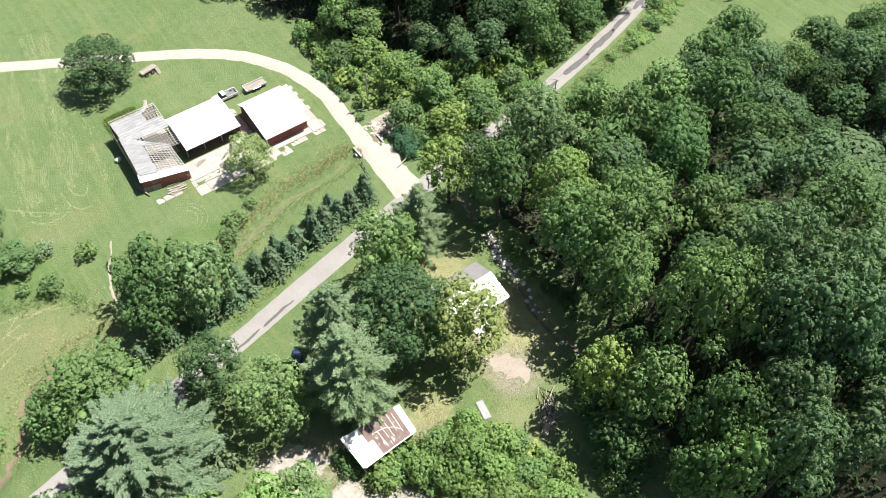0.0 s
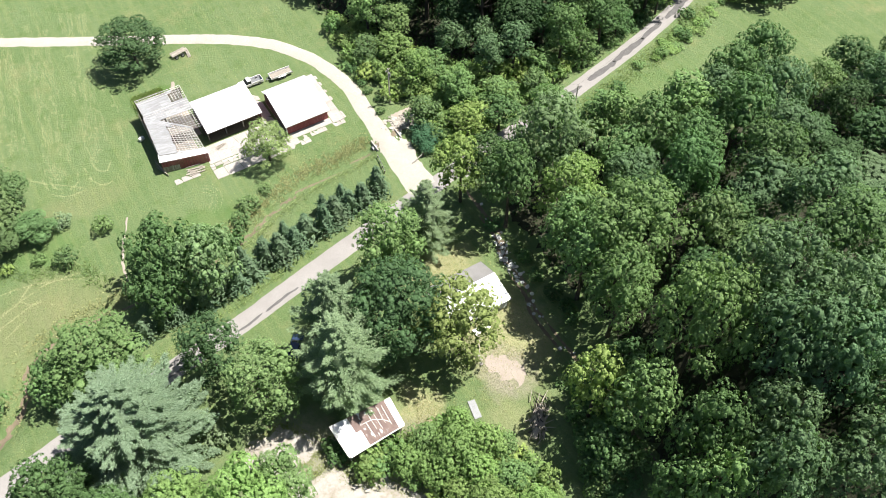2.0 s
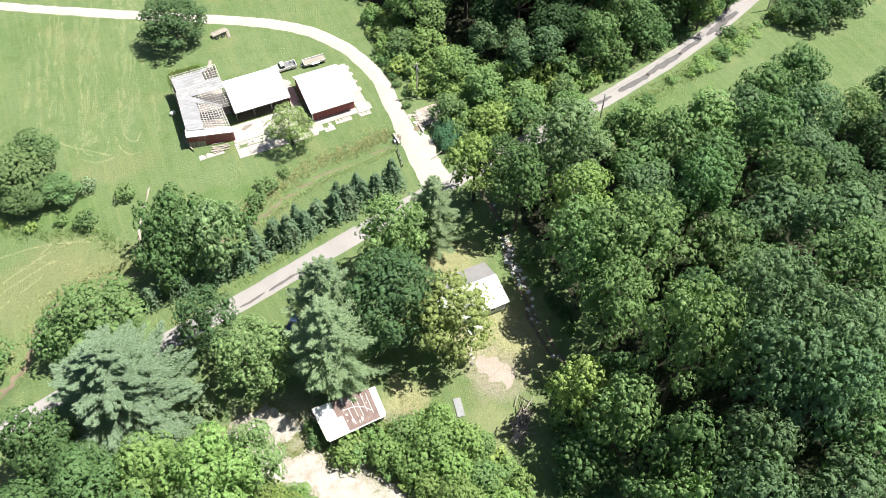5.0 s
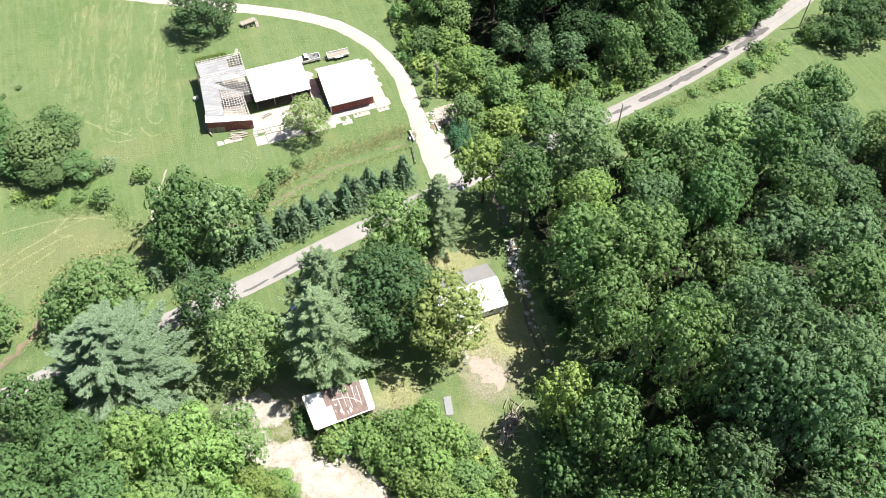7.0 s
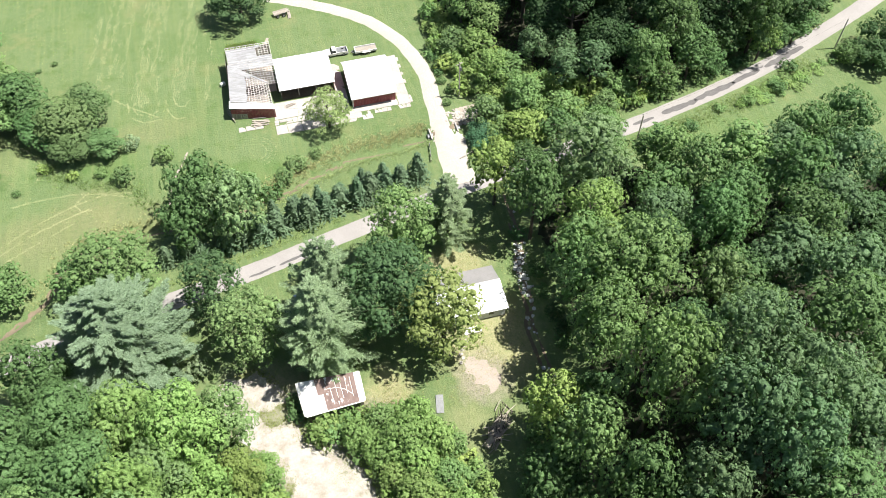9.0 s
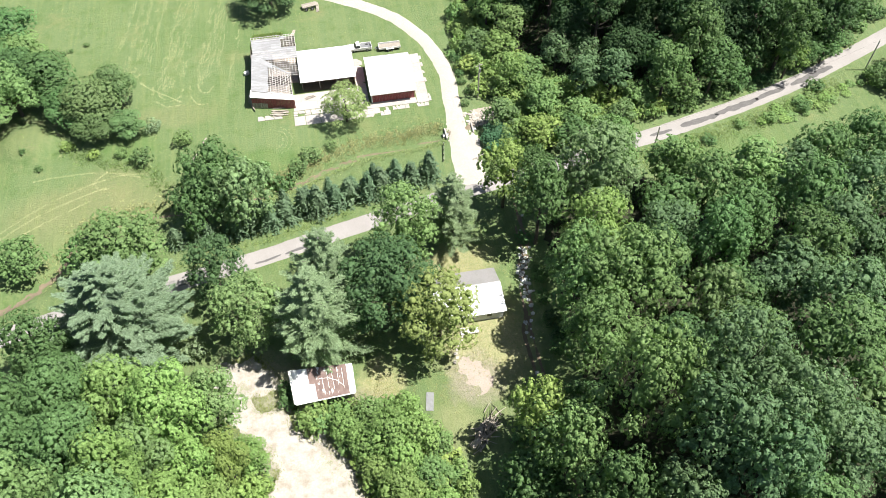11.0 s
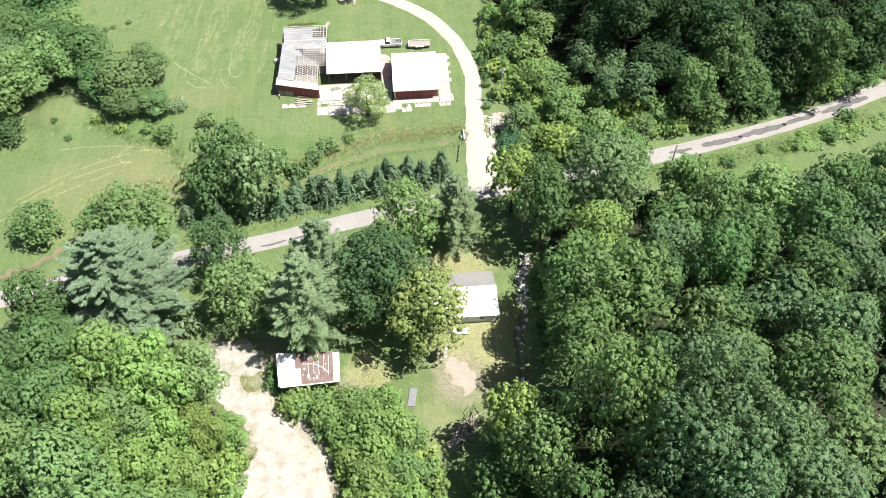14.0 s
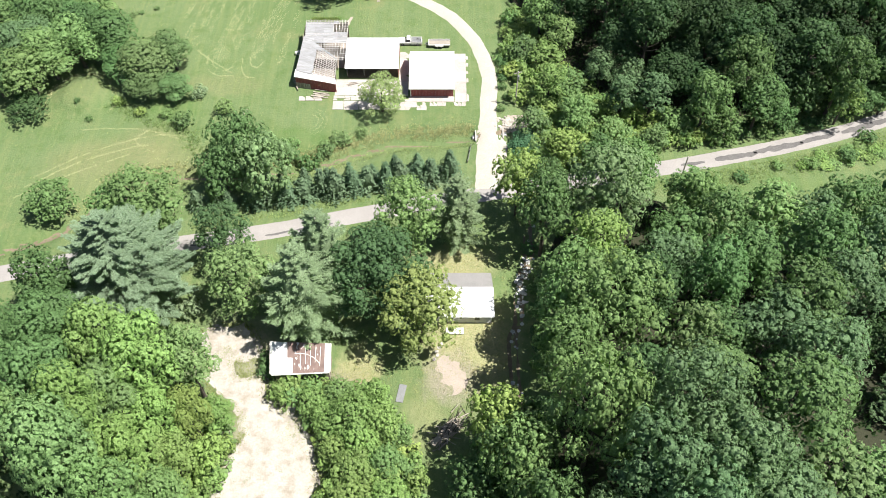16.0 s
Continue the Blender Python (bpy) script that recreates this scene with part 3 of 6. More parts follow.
# each kind: height and crown radius of every variant, and how it is made
FORMS = {
    "oak": [(17, 5.6, lambda: broadleaf(11, 17, 5.6, 3.0, 26)), (16, 5.2, lambda: broadleaf(12, 16, 5.2, 2.5, 22, (0.30, 0.46))), (18, 5.4, lambda: broadleaf(13, 18, 5.4, 3.5, 30, (0.24, 0.38))),
            (17, 5.0, lambda: broadleaf(14, 17, 5.0, 4.0, 20, (0.30, 0.50))), (17, 5.4, lambda: broadleaf(15, 17, 5.4, 3.5, 36, (0.22, 0.34), 0.72))],
    "broad": [(20, 8.0, lambda: broadleaf(16, 20, 8.0, 4.0, 44, (0.17, 0.27), 0.76)), (20, 8.0, lambda: broadleaf(17, 20, 8.0, 4.0, 36, (0.18, 0.31), 0.76))],
    "maple": [(13, 4.6, lambda: broadleaf(21, 13, 4.6, 1.6, 26, (0.22, 0.36), 0.78, 0.36, (0.40, 0.31), 11)), (12, 4.2, lambda: broadleaf(22, 12, 4.2, 1.4, 22, (0.24, 0.40), 0.78, 0.36, (0.40, 0.31), 11))],
    "plane": [(17, 5.8, lambda: broadleaf(81, 17, 5.8, 3.0, 17, (0.34, 0.52), 0.60, 0.34, (0.35, 0.28), 13, 1.0, 0.62, 0.46, 0.3)), (16, 5.4, lambda: broadleaf(82, 16, 5.4, 2.5, 14, (0.38, 0.58), 0.60, 0.34, (0.35, 0.28), 13, 1.0, 0.6, 0.46, 0.3)),
              (18, 5.6, lambda: broadleaf(83, 18, 5.6, 3.0, 20, (0.30, 0.48), 0.60, 0.34, (0.35, 0.28), 13, 1.0, 0.66, 0.46, 0.3))],
    "full": [(20, 6.5, lambda: broadleaf(95, 20, 6.5, 1.0, 50, (0.19, 0.30), 0.80, 0.40)), (20, 6.5, lambda: broadleaf(96, 20, 6.5, 1.2, 64, (0.16, 0.26), 0.70, 0.33, (0.34, 0.27), 10))],
    "dense": [(20, 7.2, lambda: broadleaf(97, 20, 7.2, 1.0, 60, (0.17, 0.26), 0.66, 0.34, (0.38, 0.30), 10))],
    "airy": [(8, 3.8, lambda: broadleaf(98, 8, 3.8, 0.6, 34, (0.18, 0.32), 0.46, 0.30, (0.34, 0.16), 11, 1.0, 0.8, 0.0))],
    "round": [(10, 5.5, lambda: broadleaf(91, 10, 5.5, 0.4, 34, (0.20, 0.32), 0.76, 0.36, (0.42, 0.33), 11)), (10, 5.5, lambda: broadleaf(92, 10, 5.5, 0.3, 28, (0.22, 0.36), 0.80, 0.38, (0.42, 0.33), 11))],
    "tall": [(25, 5.4, lambda: broadleaf(71, 25, 5.4, 11.0, 26, (0.24, 0.38), 0.95, 0.46, (0.56, 0.42), 7)), (23, 5.0, lambda: broadleaf(72, 23, 5.0, 10.0, 24, (0.26, 0.40), 0.95, 0.46, (0.56, 0.42), 7))],
    "poplar": [(20, 4.0, lambda: broadleaf(31, 20, 4.0, 4.0, 40, (0.24, 0.36), 0.78, 0.36, (0.40, 0.30), 11)), (18, 3.6, lambda: broadleaf(32, 18, 3.6, 3.0, 34, (0.26, 0.38), 0.78, 0.36, (0.40, 0.30), 11))],
    "spruce": [(6.0, 1.9, lambda: spruce(41, 6.0, 1.9)), (5.2, 1.7, lambda: spruce(42, 5.2, 1.7)), (6.5, 1.9, lambda: spruce(43, 6.5, 1.9))],
    "pine": [(20, 5.4, lambda: pine(51, 20, 5.4, 2.0)), (18, 5.8, lambda: pine(52, 18, 5.8, 1.5))],
    "broad_pine": [(24, 11.5, lambda: pine(53, 24, 11.5, 1.2, (0.56, 0.19), 0.9))],
    "shrub": [(2.2, 1.7, lambda: shrub(61, 2.2, 1.7)), (2.8, 1.9, lambda: shrub(62, 2.8, 1.9, 11)), (1.7, 1.5, lambda: shrub(63, 1.7, 1.5))],
    "vine": [(8, 3.2, lambda: broadleaf(64, 8, 3.2, 0.2, 30, (0.26, 0.42), 0.60, 0.31, (0.32, 0.25), 12, 1.0, 0.9)), (7, 3.0, lambda: broadleaf(65, 7, 3.0, 0.2, 26, (0.28, 0.44), 0.60, 0.31, (0.32, 0.25), 12, 1.0, 0.9))],
}
KINDS = {kind: [make() for _, _, make in forms] for kind, forms in FORMS.items()}
TINT = {
    "spring": (0.215, 0.340, 0.105),
    "dark": (0.071, 0.135, 0.051),
    "mid": (0.110, 0.196, 0.072),
    "light": (0.168, 0.270, 0.098),
    "yellow": (0.235, 0.330, 0.098),
    "fresh": (0.208, 0.308, 0.100),
    "blue": (0.112, 0.178, 0.100),
    "grey": (0.205, 0.285, 0.158),
    "willow": (0.245, 0.310, 0.125),
    "olive": (0.135, 0.212, 0.084),
    # near-black green: woodland shade put into the leaf colour
    "deep_shade": (0.043, 0.086, 0.032),
    "gold": (0.245, 0.315, 0.105),
    "cool": (0.122, 0.202, 0.094),
    "cream": (0.195, 0.300, 0.135),
    "oak": (0.085, 0.150, 0.062),
    "pale": (0.165, 0.262, 0.118),
    "fern": (0.178, 0.285, 0.112),
    "reed": (0.075, 0.175, 0.090),
    "pine": (0.212, 0.318, 0.200),
}


def plant(kind, x, y, top, r, tint, name, label, category, group="", which=None, z=None):
    """A plant at x, y whose top stands at that height above z = 0, with crown radius r."""
    i = random.randrange(len(KINDS[kind])) if which is None else which
    z0 = ground_z(x, y) if z is None else z
    sz = (top - z0) / FORMS[kind][i][0]
    sx = r / FORMS[kind][i][1]
    ob = empty(name, Matrix.LocRotScale((x, y, z0 - 0.03), Euler((0, 0, random.uniform(0, 6.28))), (sx, sx, sz)), label, category, group)
    t = TINT[tint]
    k = random.uniform(0.90, 1.14)
    for nm, me in zip(("trunk", "crown"), KINDS[kind][i]):
        o = new(nm, me)
        o.parent = ob
        if nm == "crown":
            o.color = (t[0] * k * random.uniform(0.95, 1.06), t[1] * k, t[2] * k, 1)
    return ob


# the row of young spruces along the road
for k in range(13):
    f = k / 12
    x, y = -35.5 + 36.5 * f + 0.3 * math.sin(k * 3.3), 101.2 + 6.9 * f + 0.5 * math.sin(k * 2.1)
    plant("spruce", x, y, 6.9 + 1.2 * math.sin(k * 1.7), 2.95 + 0.3 * math.sin(k * 2.9), "blue", "spruce_tree", "young blue-green spruce in a planted roadside row", "spruce tree", "roadside spruce row")
for k in range(7):
    f = k / 6
    plant("spruce", -31 + 26 * f, 105.0 + 5.2 * f + 0.5 * math.sin(k * 1.3), 4.8 + 0.8 * math.sin(k * 2.7), 1.9, "blue", "spruce_tree", "young blue-green spruce in a planted roadside row", "spruce tree", "roadside spruce row")
for x, y, h in ((-46.3, 100.3, 5.5), (-43.2, 101.3, 6.0), (-40.5, 101.0, 4.6)):
    plant("spruce", x, y, h, 2.2, "blue", "spruce_tree", "young blue-green spruce in a planted roadside row", "spruce tree", "roadside spruce row")

# single trees of the yard, road and fields
SINGLES = [
    ("full", -6.2, 89.2, 20.0, 5.7, "light", "shade_tree", "dense bright green maple by the road junction", "tree"),
    ("pine", 2.6, 92.3, 18.6, 5.6, "grey", "pine_tree", "grey-green soft-needled pine beside the junction", "pine tree"),
    ("pine", -22.6, 73.5, 23.5, 8.2, "grey", "pine_tree", "tall grey-green pine over the rusty shed", "pine tree"),
    ("pine", -20.3, 81.5, 22.5, 7.2, "grey", "pine_tree", "grey-green pine between the shed and the road", "pine tree"),
    ("dense", -10.8, 77.6, 19.8, 7.6, "oak", "shade_tree", "large dark green oak beside the white house", "tree"),
    ("full", -3.5, 71.2, 18.8, 6.6, "gold", "shade_tree", "yellow-green tree shading the house yard", "tree", "", 0),
    ("full", -33.7, 78.2, 15.6, 5.7, "fern", "shade_tree", "rounded light green maple beside the gravel lot", "tree"),
    ("full", -38.6, 88.2, 14.6, 4.8, "oak", "shade_tree", "dark green tree at the road edge", "tree"),
    ("oak", -65.0, 76.4, 17.4, 4.6, "mid", "shade_tree", "dark green tree behind the broad pine", "tree"),
    ("broad_pine", -52.8, 79.3, 24.0, 10.3, "pine", "pine_tree", "broad grey-green pine at the road edge", "pine tree"),
    ("round", -33.0, 103.8, 15.6, 5.6, "cream", "shade_tree", "broad green tree beside the creek", "tree"),
    ("full", -54.4, 96.2, 13.0, 7.2, "light", "shade_tree", "broad green tree on the creek bank", "tree"),
    ("round", -72.8, 99.4, 7.0, 4.4, "light", "shade_tree", "small rounded green tree in the meadow", "tree"),
    ("dense", -25.6, 166.4, 10.8, 6.6, "oak", "shade_tree", "rounded dark green tree by the driveway", "tree"),
    ("airy", -12.6, 126.4, 9.0, 4.5, "willow", "shade_tree", "pale green young tree before the barns", "tree"),
    ("plane", -62.5, 135.5, 10.0, 5.4, "olive", "shade_tree", "spreading olive-green tree in the meadow", "tree"),
    ("full", 28.0, 92.4, 24.6, 7.2, "pale", "poplar_tree", "tall pale green poplar near the road", "tree"),
    ("maple", 13.6, 98.6, 17.4, 4.6, "yellow", "shade_tree", "yellow-green tree by the road junction", "tree"),
    ("full", 18.4, 97.0, 16.6, 4.4, "mid", "shade_tree", "green tree by the road junction", "tree"),
]
for s in SINGLES:
    plant(*s)

# woods on the slope east of the yard
rng = random.Random(5)


def woods(poly, step, tops, rad, tints, kinds, group, label, name, taken):
    xs, ys = [p[0] for p in poly], [p[1] for p in poly]
    y, row = min(ys), 0
    while y < max(ys):
        x = min(xs) + (row % 2) * step / 2
        while x < max(xs):
            px_, py_ = x + rng.uniform(-0.3, 0.3) * step, y + rng.uniform(-0.3, 0.3) * step
            if inside(px_, py_, poly) and all(math.hypot(px_ - a, py_ - b) > c for a, b, c in taken):
                plant(rng.choice(kinds), px_, py_, ground_z(px_, py_) + rng.uniform(*tops), rng.uniform(*rad), rng.choice(tints), name, label, "tree", group)
            x += step
        y += step * 0.87
        row += 1


EAST = [(20, 92), (20.5, 62), (16, 50), (13, 40), (12, 24), (14, 12), (34, 8), (62, 26), (84, 44), (114, 66), (136, 82), (118, 86), (90, 86), (54, 87), (46, 96), (40, 103), (30, 100)]
CROWNS = [
    ("full", 25.0, 81.5, 21.6, 5.4, "spring"), ("broad", 25.0, 67.6, 27.6, 8.0, "light"), ("oak", 18.4, 60.6, 25.0, 5.0, "light"), ("broad", 20.6, 47.4, 35.4, 6.6, "light"),
    ("broad", 31.2, 45.6, 37.4, 6.6, "cool"), ("oak", 25.6, 38.0, 38.4, 5.6, "cool"), ("broad", 33.4, 38.0, 38.0, 6.6, "cool"), ("oak", 29.4, 33.0, 37.6, 5.4, "cool"), ("oak", 45.2, 46.4, 35.0, 5.6, "mid"),
    ("oak", 13.6, 36.0, 27.8, 4.6, "mid"), ("oak", 19.8, 32.0, 30.8, 4.6, "cool"), ("oak", 15.8, 26.7, 29.8, 5.0, "cool"), ("maple", 9.8, 30.0, 25.6, 4.0, "light"), ("maple", 7.0, 33.0, 20.2, 3.6, "mid"),
    ("maple", 36.2, 61.2, 26.0, 4.2, "olive"), ("oak", 47.6, 62.4, 25.0, 5.4, "cool"), ("oak", 40.6, 62.2, 22.4, 4.4, "mid"), ("oak", 52.0, 56.0, 30.0, 5.2, "cool"), ("oak", 42.6, 73.4, 24.0, 5.0, "mid"),
    ("oak", 53.4, 66.4, 27.0, 5.4, "mid"), ("maple", 48.2, 38.6, 28.6, 4.8, "olive"), ("oak", 17.6, 89.3, 21.0, 4.5, "mid"), ("maple", 45.0, 94.6, 16.2, 4.4, "light"), ("oak", 47.0, 87.0, 19.0, 5.0, "mid"),
    ("oak", 40.2, 86.0, 15.8, 5.0, "mid"), ("poplar", 54.6, 88.0, 20.8, 4.8, "light"), ("oak", 69.0, 90.0, 19.6, 5.0, "mid"), ("oak", 36.5, 79.5, 18.0, 5.0, "cool"), 
    ("oak", 38.0, 53.0, 25.0, 5.0, "mid"), ("oak", 62.0, 88.0, 18.5, 4.8, "cool"), ("oak", 77.5, 91.5, 20.0, 5.0, "mid"), ("oak", 33.0, 73.0, 20.0, 4.8, "dark"), ("oak", 60.5, 79.5, 23.0, 5.4, "mid"), ("oak", 71.5, 80.8, 21.5, 5.2, "cool"),
    ("oak", 61.0, 70.5, 24.0, 5.2, "cool"), ("oak", 33.5, 99.5, 18.5, 4.4, "light"), ("oak", 20.6, 74.6, 22.0, 5.0, "light"), ("oak", 18.8, 69.4, 22.6, 4.6, "light"), ("oak", 41.0, 33.5, 32.0, 5.2, "cool"), ("oak", 38.5, 40.5, 30.0, 4.6, "dark"), ("oak", 24.5, 22.5, 30.0, 5.2, "cool"), ("oak", 33.0, 26.5, 31.0, 5.4, "mid"),
    ("oak", 50.0, 79.0, 20.0, 5.0, "mid"), ("oak", 28.0, 54.5, 24.0, 4.6, "dark"),
]
NORTH = [(20, 165), (27, 151), (35, 140), (46, 131), (60, 128), (76, 130), (92, 136), (118, 146), (112, 168), (60, 186), (8, 204), (10, 184), (14, 170)]
WEST = [(-84, 54), (-52, 34), (-36, 30), (-37.5, 50), (-37, 59), (-42, 63.5), (-58, 65), (-72, 68), (-90, 68)]
FARWEST = [(-112, 142), (-94, 126), (-84, 130), (-80, 138), (-71, 141), (-72, 150), (-80, 162), (-96, 172)]
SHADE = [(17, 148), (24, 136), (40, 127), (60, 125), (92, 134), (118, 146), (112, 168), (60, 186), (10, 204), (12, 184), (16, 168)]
# floor sheets whose dark colour stands in for shade below the crowns
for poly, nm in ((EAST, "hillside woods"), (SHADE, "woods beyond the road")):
    patch("forest_floor", poly, 0.05, MAT["litter"], "leaf litter darkened as shade under the " + nm, "ground", 2.0, 1.5)
KEPT_CLEAR = [(28, 94, 7), (13.6, 98.6, 6), (9.5, 53, 6), (10, 46, 6)] + [(c[1], c[2], 2.0 + 0.92 * c[4]) for c in CROWNS]
for ground_part, tops in (([(20.5, 58), (54, 58), (104, 58), (136, 82), (118, 86), (90, 86), (54, 87), (46, 96), (40, 103), (30, 100), (20, 92)], (8.5, 16.5)), ([(56, 58), (54, 46), (50, 26), (62, 26), (84, 44), (104, 57.9)], (4.5, 9.0))):
    woods(ground_part, 8.6, tops, (3.4, 5.6), ("mid", "mid", "dark", "cool", "dark", "light"), ("oak", "oak", "oak", "poplar"), "hillside woods", "leafy broad-leaved tree in the dense hillside woods", "woodland_tree", KEPT_CLEAR)
for kind, x, y, top, r, tint in CROWNS:
    plant(kind, x, y, top, r, tint, "woodland_tree", "leafy broad-leaved tree in the dense hillside woods", "tree", "hillside woods")
# dark tints paint the shaded interior of these woods
woods(NORTH, 7.9, (15, 24), (4.2, 5.8), ("deep_shade", "dark", "deep_shade", "deep_shade"), ("oak", "tall", "oak"), "woods beyond the road", "broad-leaved tree beyond the road, tinted dark as woodland shade", "woodland_tree", [])
LOTSIDE = [
    (-43.4, 58.2, 26.6, 6.2, "spring"), (-38.2, 60.6, 21.0, 4.8, "fern"), (-50.4, 62.4, 24.0, 5.2, "fresh"), (-57.6, 61.0, 26.0, 5.6, "mid"), (-46.4, 53.0, 24.0, 4.8, "fern"), (-53.7, 51.3, 31.4, 5.6, "mid"),
    (-48.4, 48.4, 31.8, 4.6, "spring"), (-48.3, 41.6, 34.6, 5.8, "fern"), (-43.6, 45.4, 23.0, 4.8, "spring"), (-39.4, 47.6, 13.6, 3.8, "fresh"), (-37.2, 53.4, 16.4, 3.6, "yellow"), (-64.0, 74.4, 13.4, 4.8, "mid"),
    (-41.0, 51.8, 19.5, 4.0, "spring"), (-58.5, 45.5, 32.0, 5.5, "light"), (-62.5, 54.0, 28.5, 5.6, "mid"), (-66.5, 63.5, 22.0, 5.4, "mid"), (-43.0, 38.0, 27.0, 4.8, "light"), (-38.8, 41.5, 15.0, 4.0, "light"),
    (-59.0, 68.0, 19.0, 4.8, "mid"),
]
for x, y, top, r, tint in LOTSIDE:
    plant("plane", x, y, top, 0.88 * r, tint, "woodland_tree", "bright green broad-leaved tree in the woods by the lot", "tree", "woods by the gravel lot")
woods(WEST, 7.1, (7, 12), (3.6, 5.0), ("light", "mid", "mid"), ("plane", "plane", "oak"), "woods by the gravel lot", "bright green broad-leaved tree in the woods by the lot", "woodland_tree", [(-53.4, 79.4, 10)] + [(c[0], c[1], 1.5 + c[3]) for c in LOTSIDE])
woods(FARWEST, 7.2, (8, 13), (4.6, 6.0), ("mid", "light", "cool", "mid"), ("oak", "plane"), "meadow woods", "broad-leaved tree at the meadow edge", "woodland_tree", [])

# smaller trees and brush at the woods' edges
ROADSIDE = [("oak", 51.8, 120.3, 15.6, 4.2, "light"), ("maple", 56.5, 118.4, 8.0, 3.2, "light"), ("oak", 62.8, 121.0, 13.5, 4.3, "mid"), ("full", 58.8, 125.2, 21.0, 5.4, "mid"), ("maple", 80.3, 122.6, 11.2, 3.4, "fresh"),
            ("full", 79.0, 125.0, 20.5, 5.2, "mid"), ("maple", 90.3, 125.6, 9.0, 3.4, "mid"), ("maple", 72.5, 124.8, 11.0, 3.6, "dark"), ("maple", 67.5, 121.0, 8.0, 3.0, "mid"), ("oak", 85.5, 125.5, 8.0, 3.2, "mid"),
            # the darkest oaks are added to cover sunlit floor, tinted as shade
            ("tall", 73.0, 129.0, 21.0, 4.6, "dark"), ("oak", 90.5, 129.0, 19.0, 5.2, "dark"), ("oak", 98.0, 132.5, 18.0, 5.0, "mid"), ("oak", 108.0, 140.0, 18.0, 5.0, "mid"), ("oak", 45.5, 128.5, 13.0, 4.6, "deep_shade"), ("oak", 51.0, 126.0, 13.5, 4.4, "dark"),
            ("oak", 36.5, 137.0, 15.0, 5.0, "deep_shade"), ("oak", 68.0, 128.5, 15.0, 4.6, "deep_shade"), ("oak", 87.0, 130.0, 13.0, 4.2, "deep_shade"), ("oak", 48.5, 131.5, 14.0, 4.6, "deep_shade"), ("oak", 64.5, 131.5, 18.0, 4.8, "deep_shade"), ("oak", 78.5, 132.0, 15.0, 4.6, "deep_shade"),
            ("round", 104.0, 114.5, 6.5, 4.6, "dark"), ("round", 110.5, 114.5, 8.5, 5.4, "dark"), ("round", 108.0, 119.0, 8.5, 4.8, "dark"), ("round", 117.0, 117.0, 10.0, 5.6, "dark"), ("round", 100.0, 117.6, 4.4, 3.0, "mid")]
for kind, x, y, top, r, tint in ROADSIDE:
    plant(kind, x, y, top, r, tint, "roadside_tree", "leafy green tree overhanging the country road", "tree", "roadside trees")
EDGE = [
    ("maple", 7.8, 51.4, 19.6, 4.3, "yellow"), ("oak", 10.6, 45.0, 22.2, 4.8, "light"), ("maple", 5.0, 44.4, 11.6, 4.0, "mid"), ("maple", 14.5, 53.5, 13.0, 3.4, "dark"),
    ("oak", 21.5, 150.0, 13.0, 4.0, "light"), ("maple", 22.0, 139.0, 7.0, 4.0, "fresh"), ("oak", 33.0, 133.6, 10.2, 3.4, "cool"), ("maple", 39.0, 131.5, 10.0, 3.4, "cool"), ("oak", 26.0, 145.2, 9.2, 3.8, "light"), ("maple", 22.0, 129.4, 10.0, 3.4, "fresh"), ("maple", 26.3, 120.4, 9.4, 3.6, "light"), ("poplar", 41.8, 123.2, 13.4, 3.2, "cool"), ("maple", 46.0, 120.0, 7.0, 3.0, "light"), ("maple", 26.0, 131.0, 7.0, 3.8, "light"), ("maple", 18.0, 143.0, 5.5, 3.2, "olive"),
    ("maple", 27.0, 122.0, 8.0, 3.6, "light"), ("maple", 33.5, 116.5, 7.0, 3.6, "light"), ("poplar", 36.0, 124.0, 12.0, 3.0, "cool"), ("maple", 24.5, 112.0, 8.0, 3.8, "yellow"),
    ("maple", 30.0, 110.5, 8.5, 3.8, "mid"), ("poplar", 44.0, 97.0, 14.0, 4.0, "light"), ("maple", 35.5, 102.0, 12.0, 4.4, "mid"),
    ("maple", 18.2, 120.0, 6.6, 3.4, "olive"), ("maple", 41.5, 114.8, 6.5, 3.0, "olive"),
    ("plane", -67.0, 136.5, 8.5, 4.8, "mid"), ("oak", -76.5, 144.5, 12.0, 5.0, "dark"), ("plane", -62.0, 131.0, 6.5, 4.2, "olive"), ("plane", -56.0, 130.5, 5.5, 3.4, "olive"), ("plane", -58.0, 139.5, 9.5, 4.0, "olive"), ("maple", -85.5, 125.0, 4.5, 4.0, "dark"),
    ("round", -38.6, 109.2, 15.4, 6.0, "mid"), ("round", -41.0, 104.5, 12.0, 5.0, "mid"), ("round", -60.5, 97.2, 9.0, 4.2, "light"),
    ("maple", -35.2, 49.0, 8.0, 3.0, "yellow"), ("plane", -34.6, 55.5, 8.5, 2.6, "spring"),
]
for kind, x, y, top, r, tint in EDGE:
    plant(kind, x, y, top, r, tint, "edge_tree", "small leafy tree at the edge of the woods", "tree", "wood edge trees")


def thicket(poly, step, tops, rad, tints, group, label, taken=()):
    xs, ys = [p[0] for p in poly], [p[1] for p in poly]
    y = min(ys)
    while y < max(ys):
        x = min(xs) + rng.uniform(0, step)
        while x < max(xs):
            a, b = x + rng.uniform(-0.3, 0.3) * step, y + rng.uniform(-0.3, 0.3) * step
            if inside(a, b, poly) and all(math.hypot(a - p, b - q) > c for p, q, c in taken):
                plant("shrub", a, b, ground_z(a, b) + rng.uniform(*tops), rng.uniform(*rad), rng.choice(tints), "shrub", label, "shrub", group)
            x += step
        y += step * 0.85


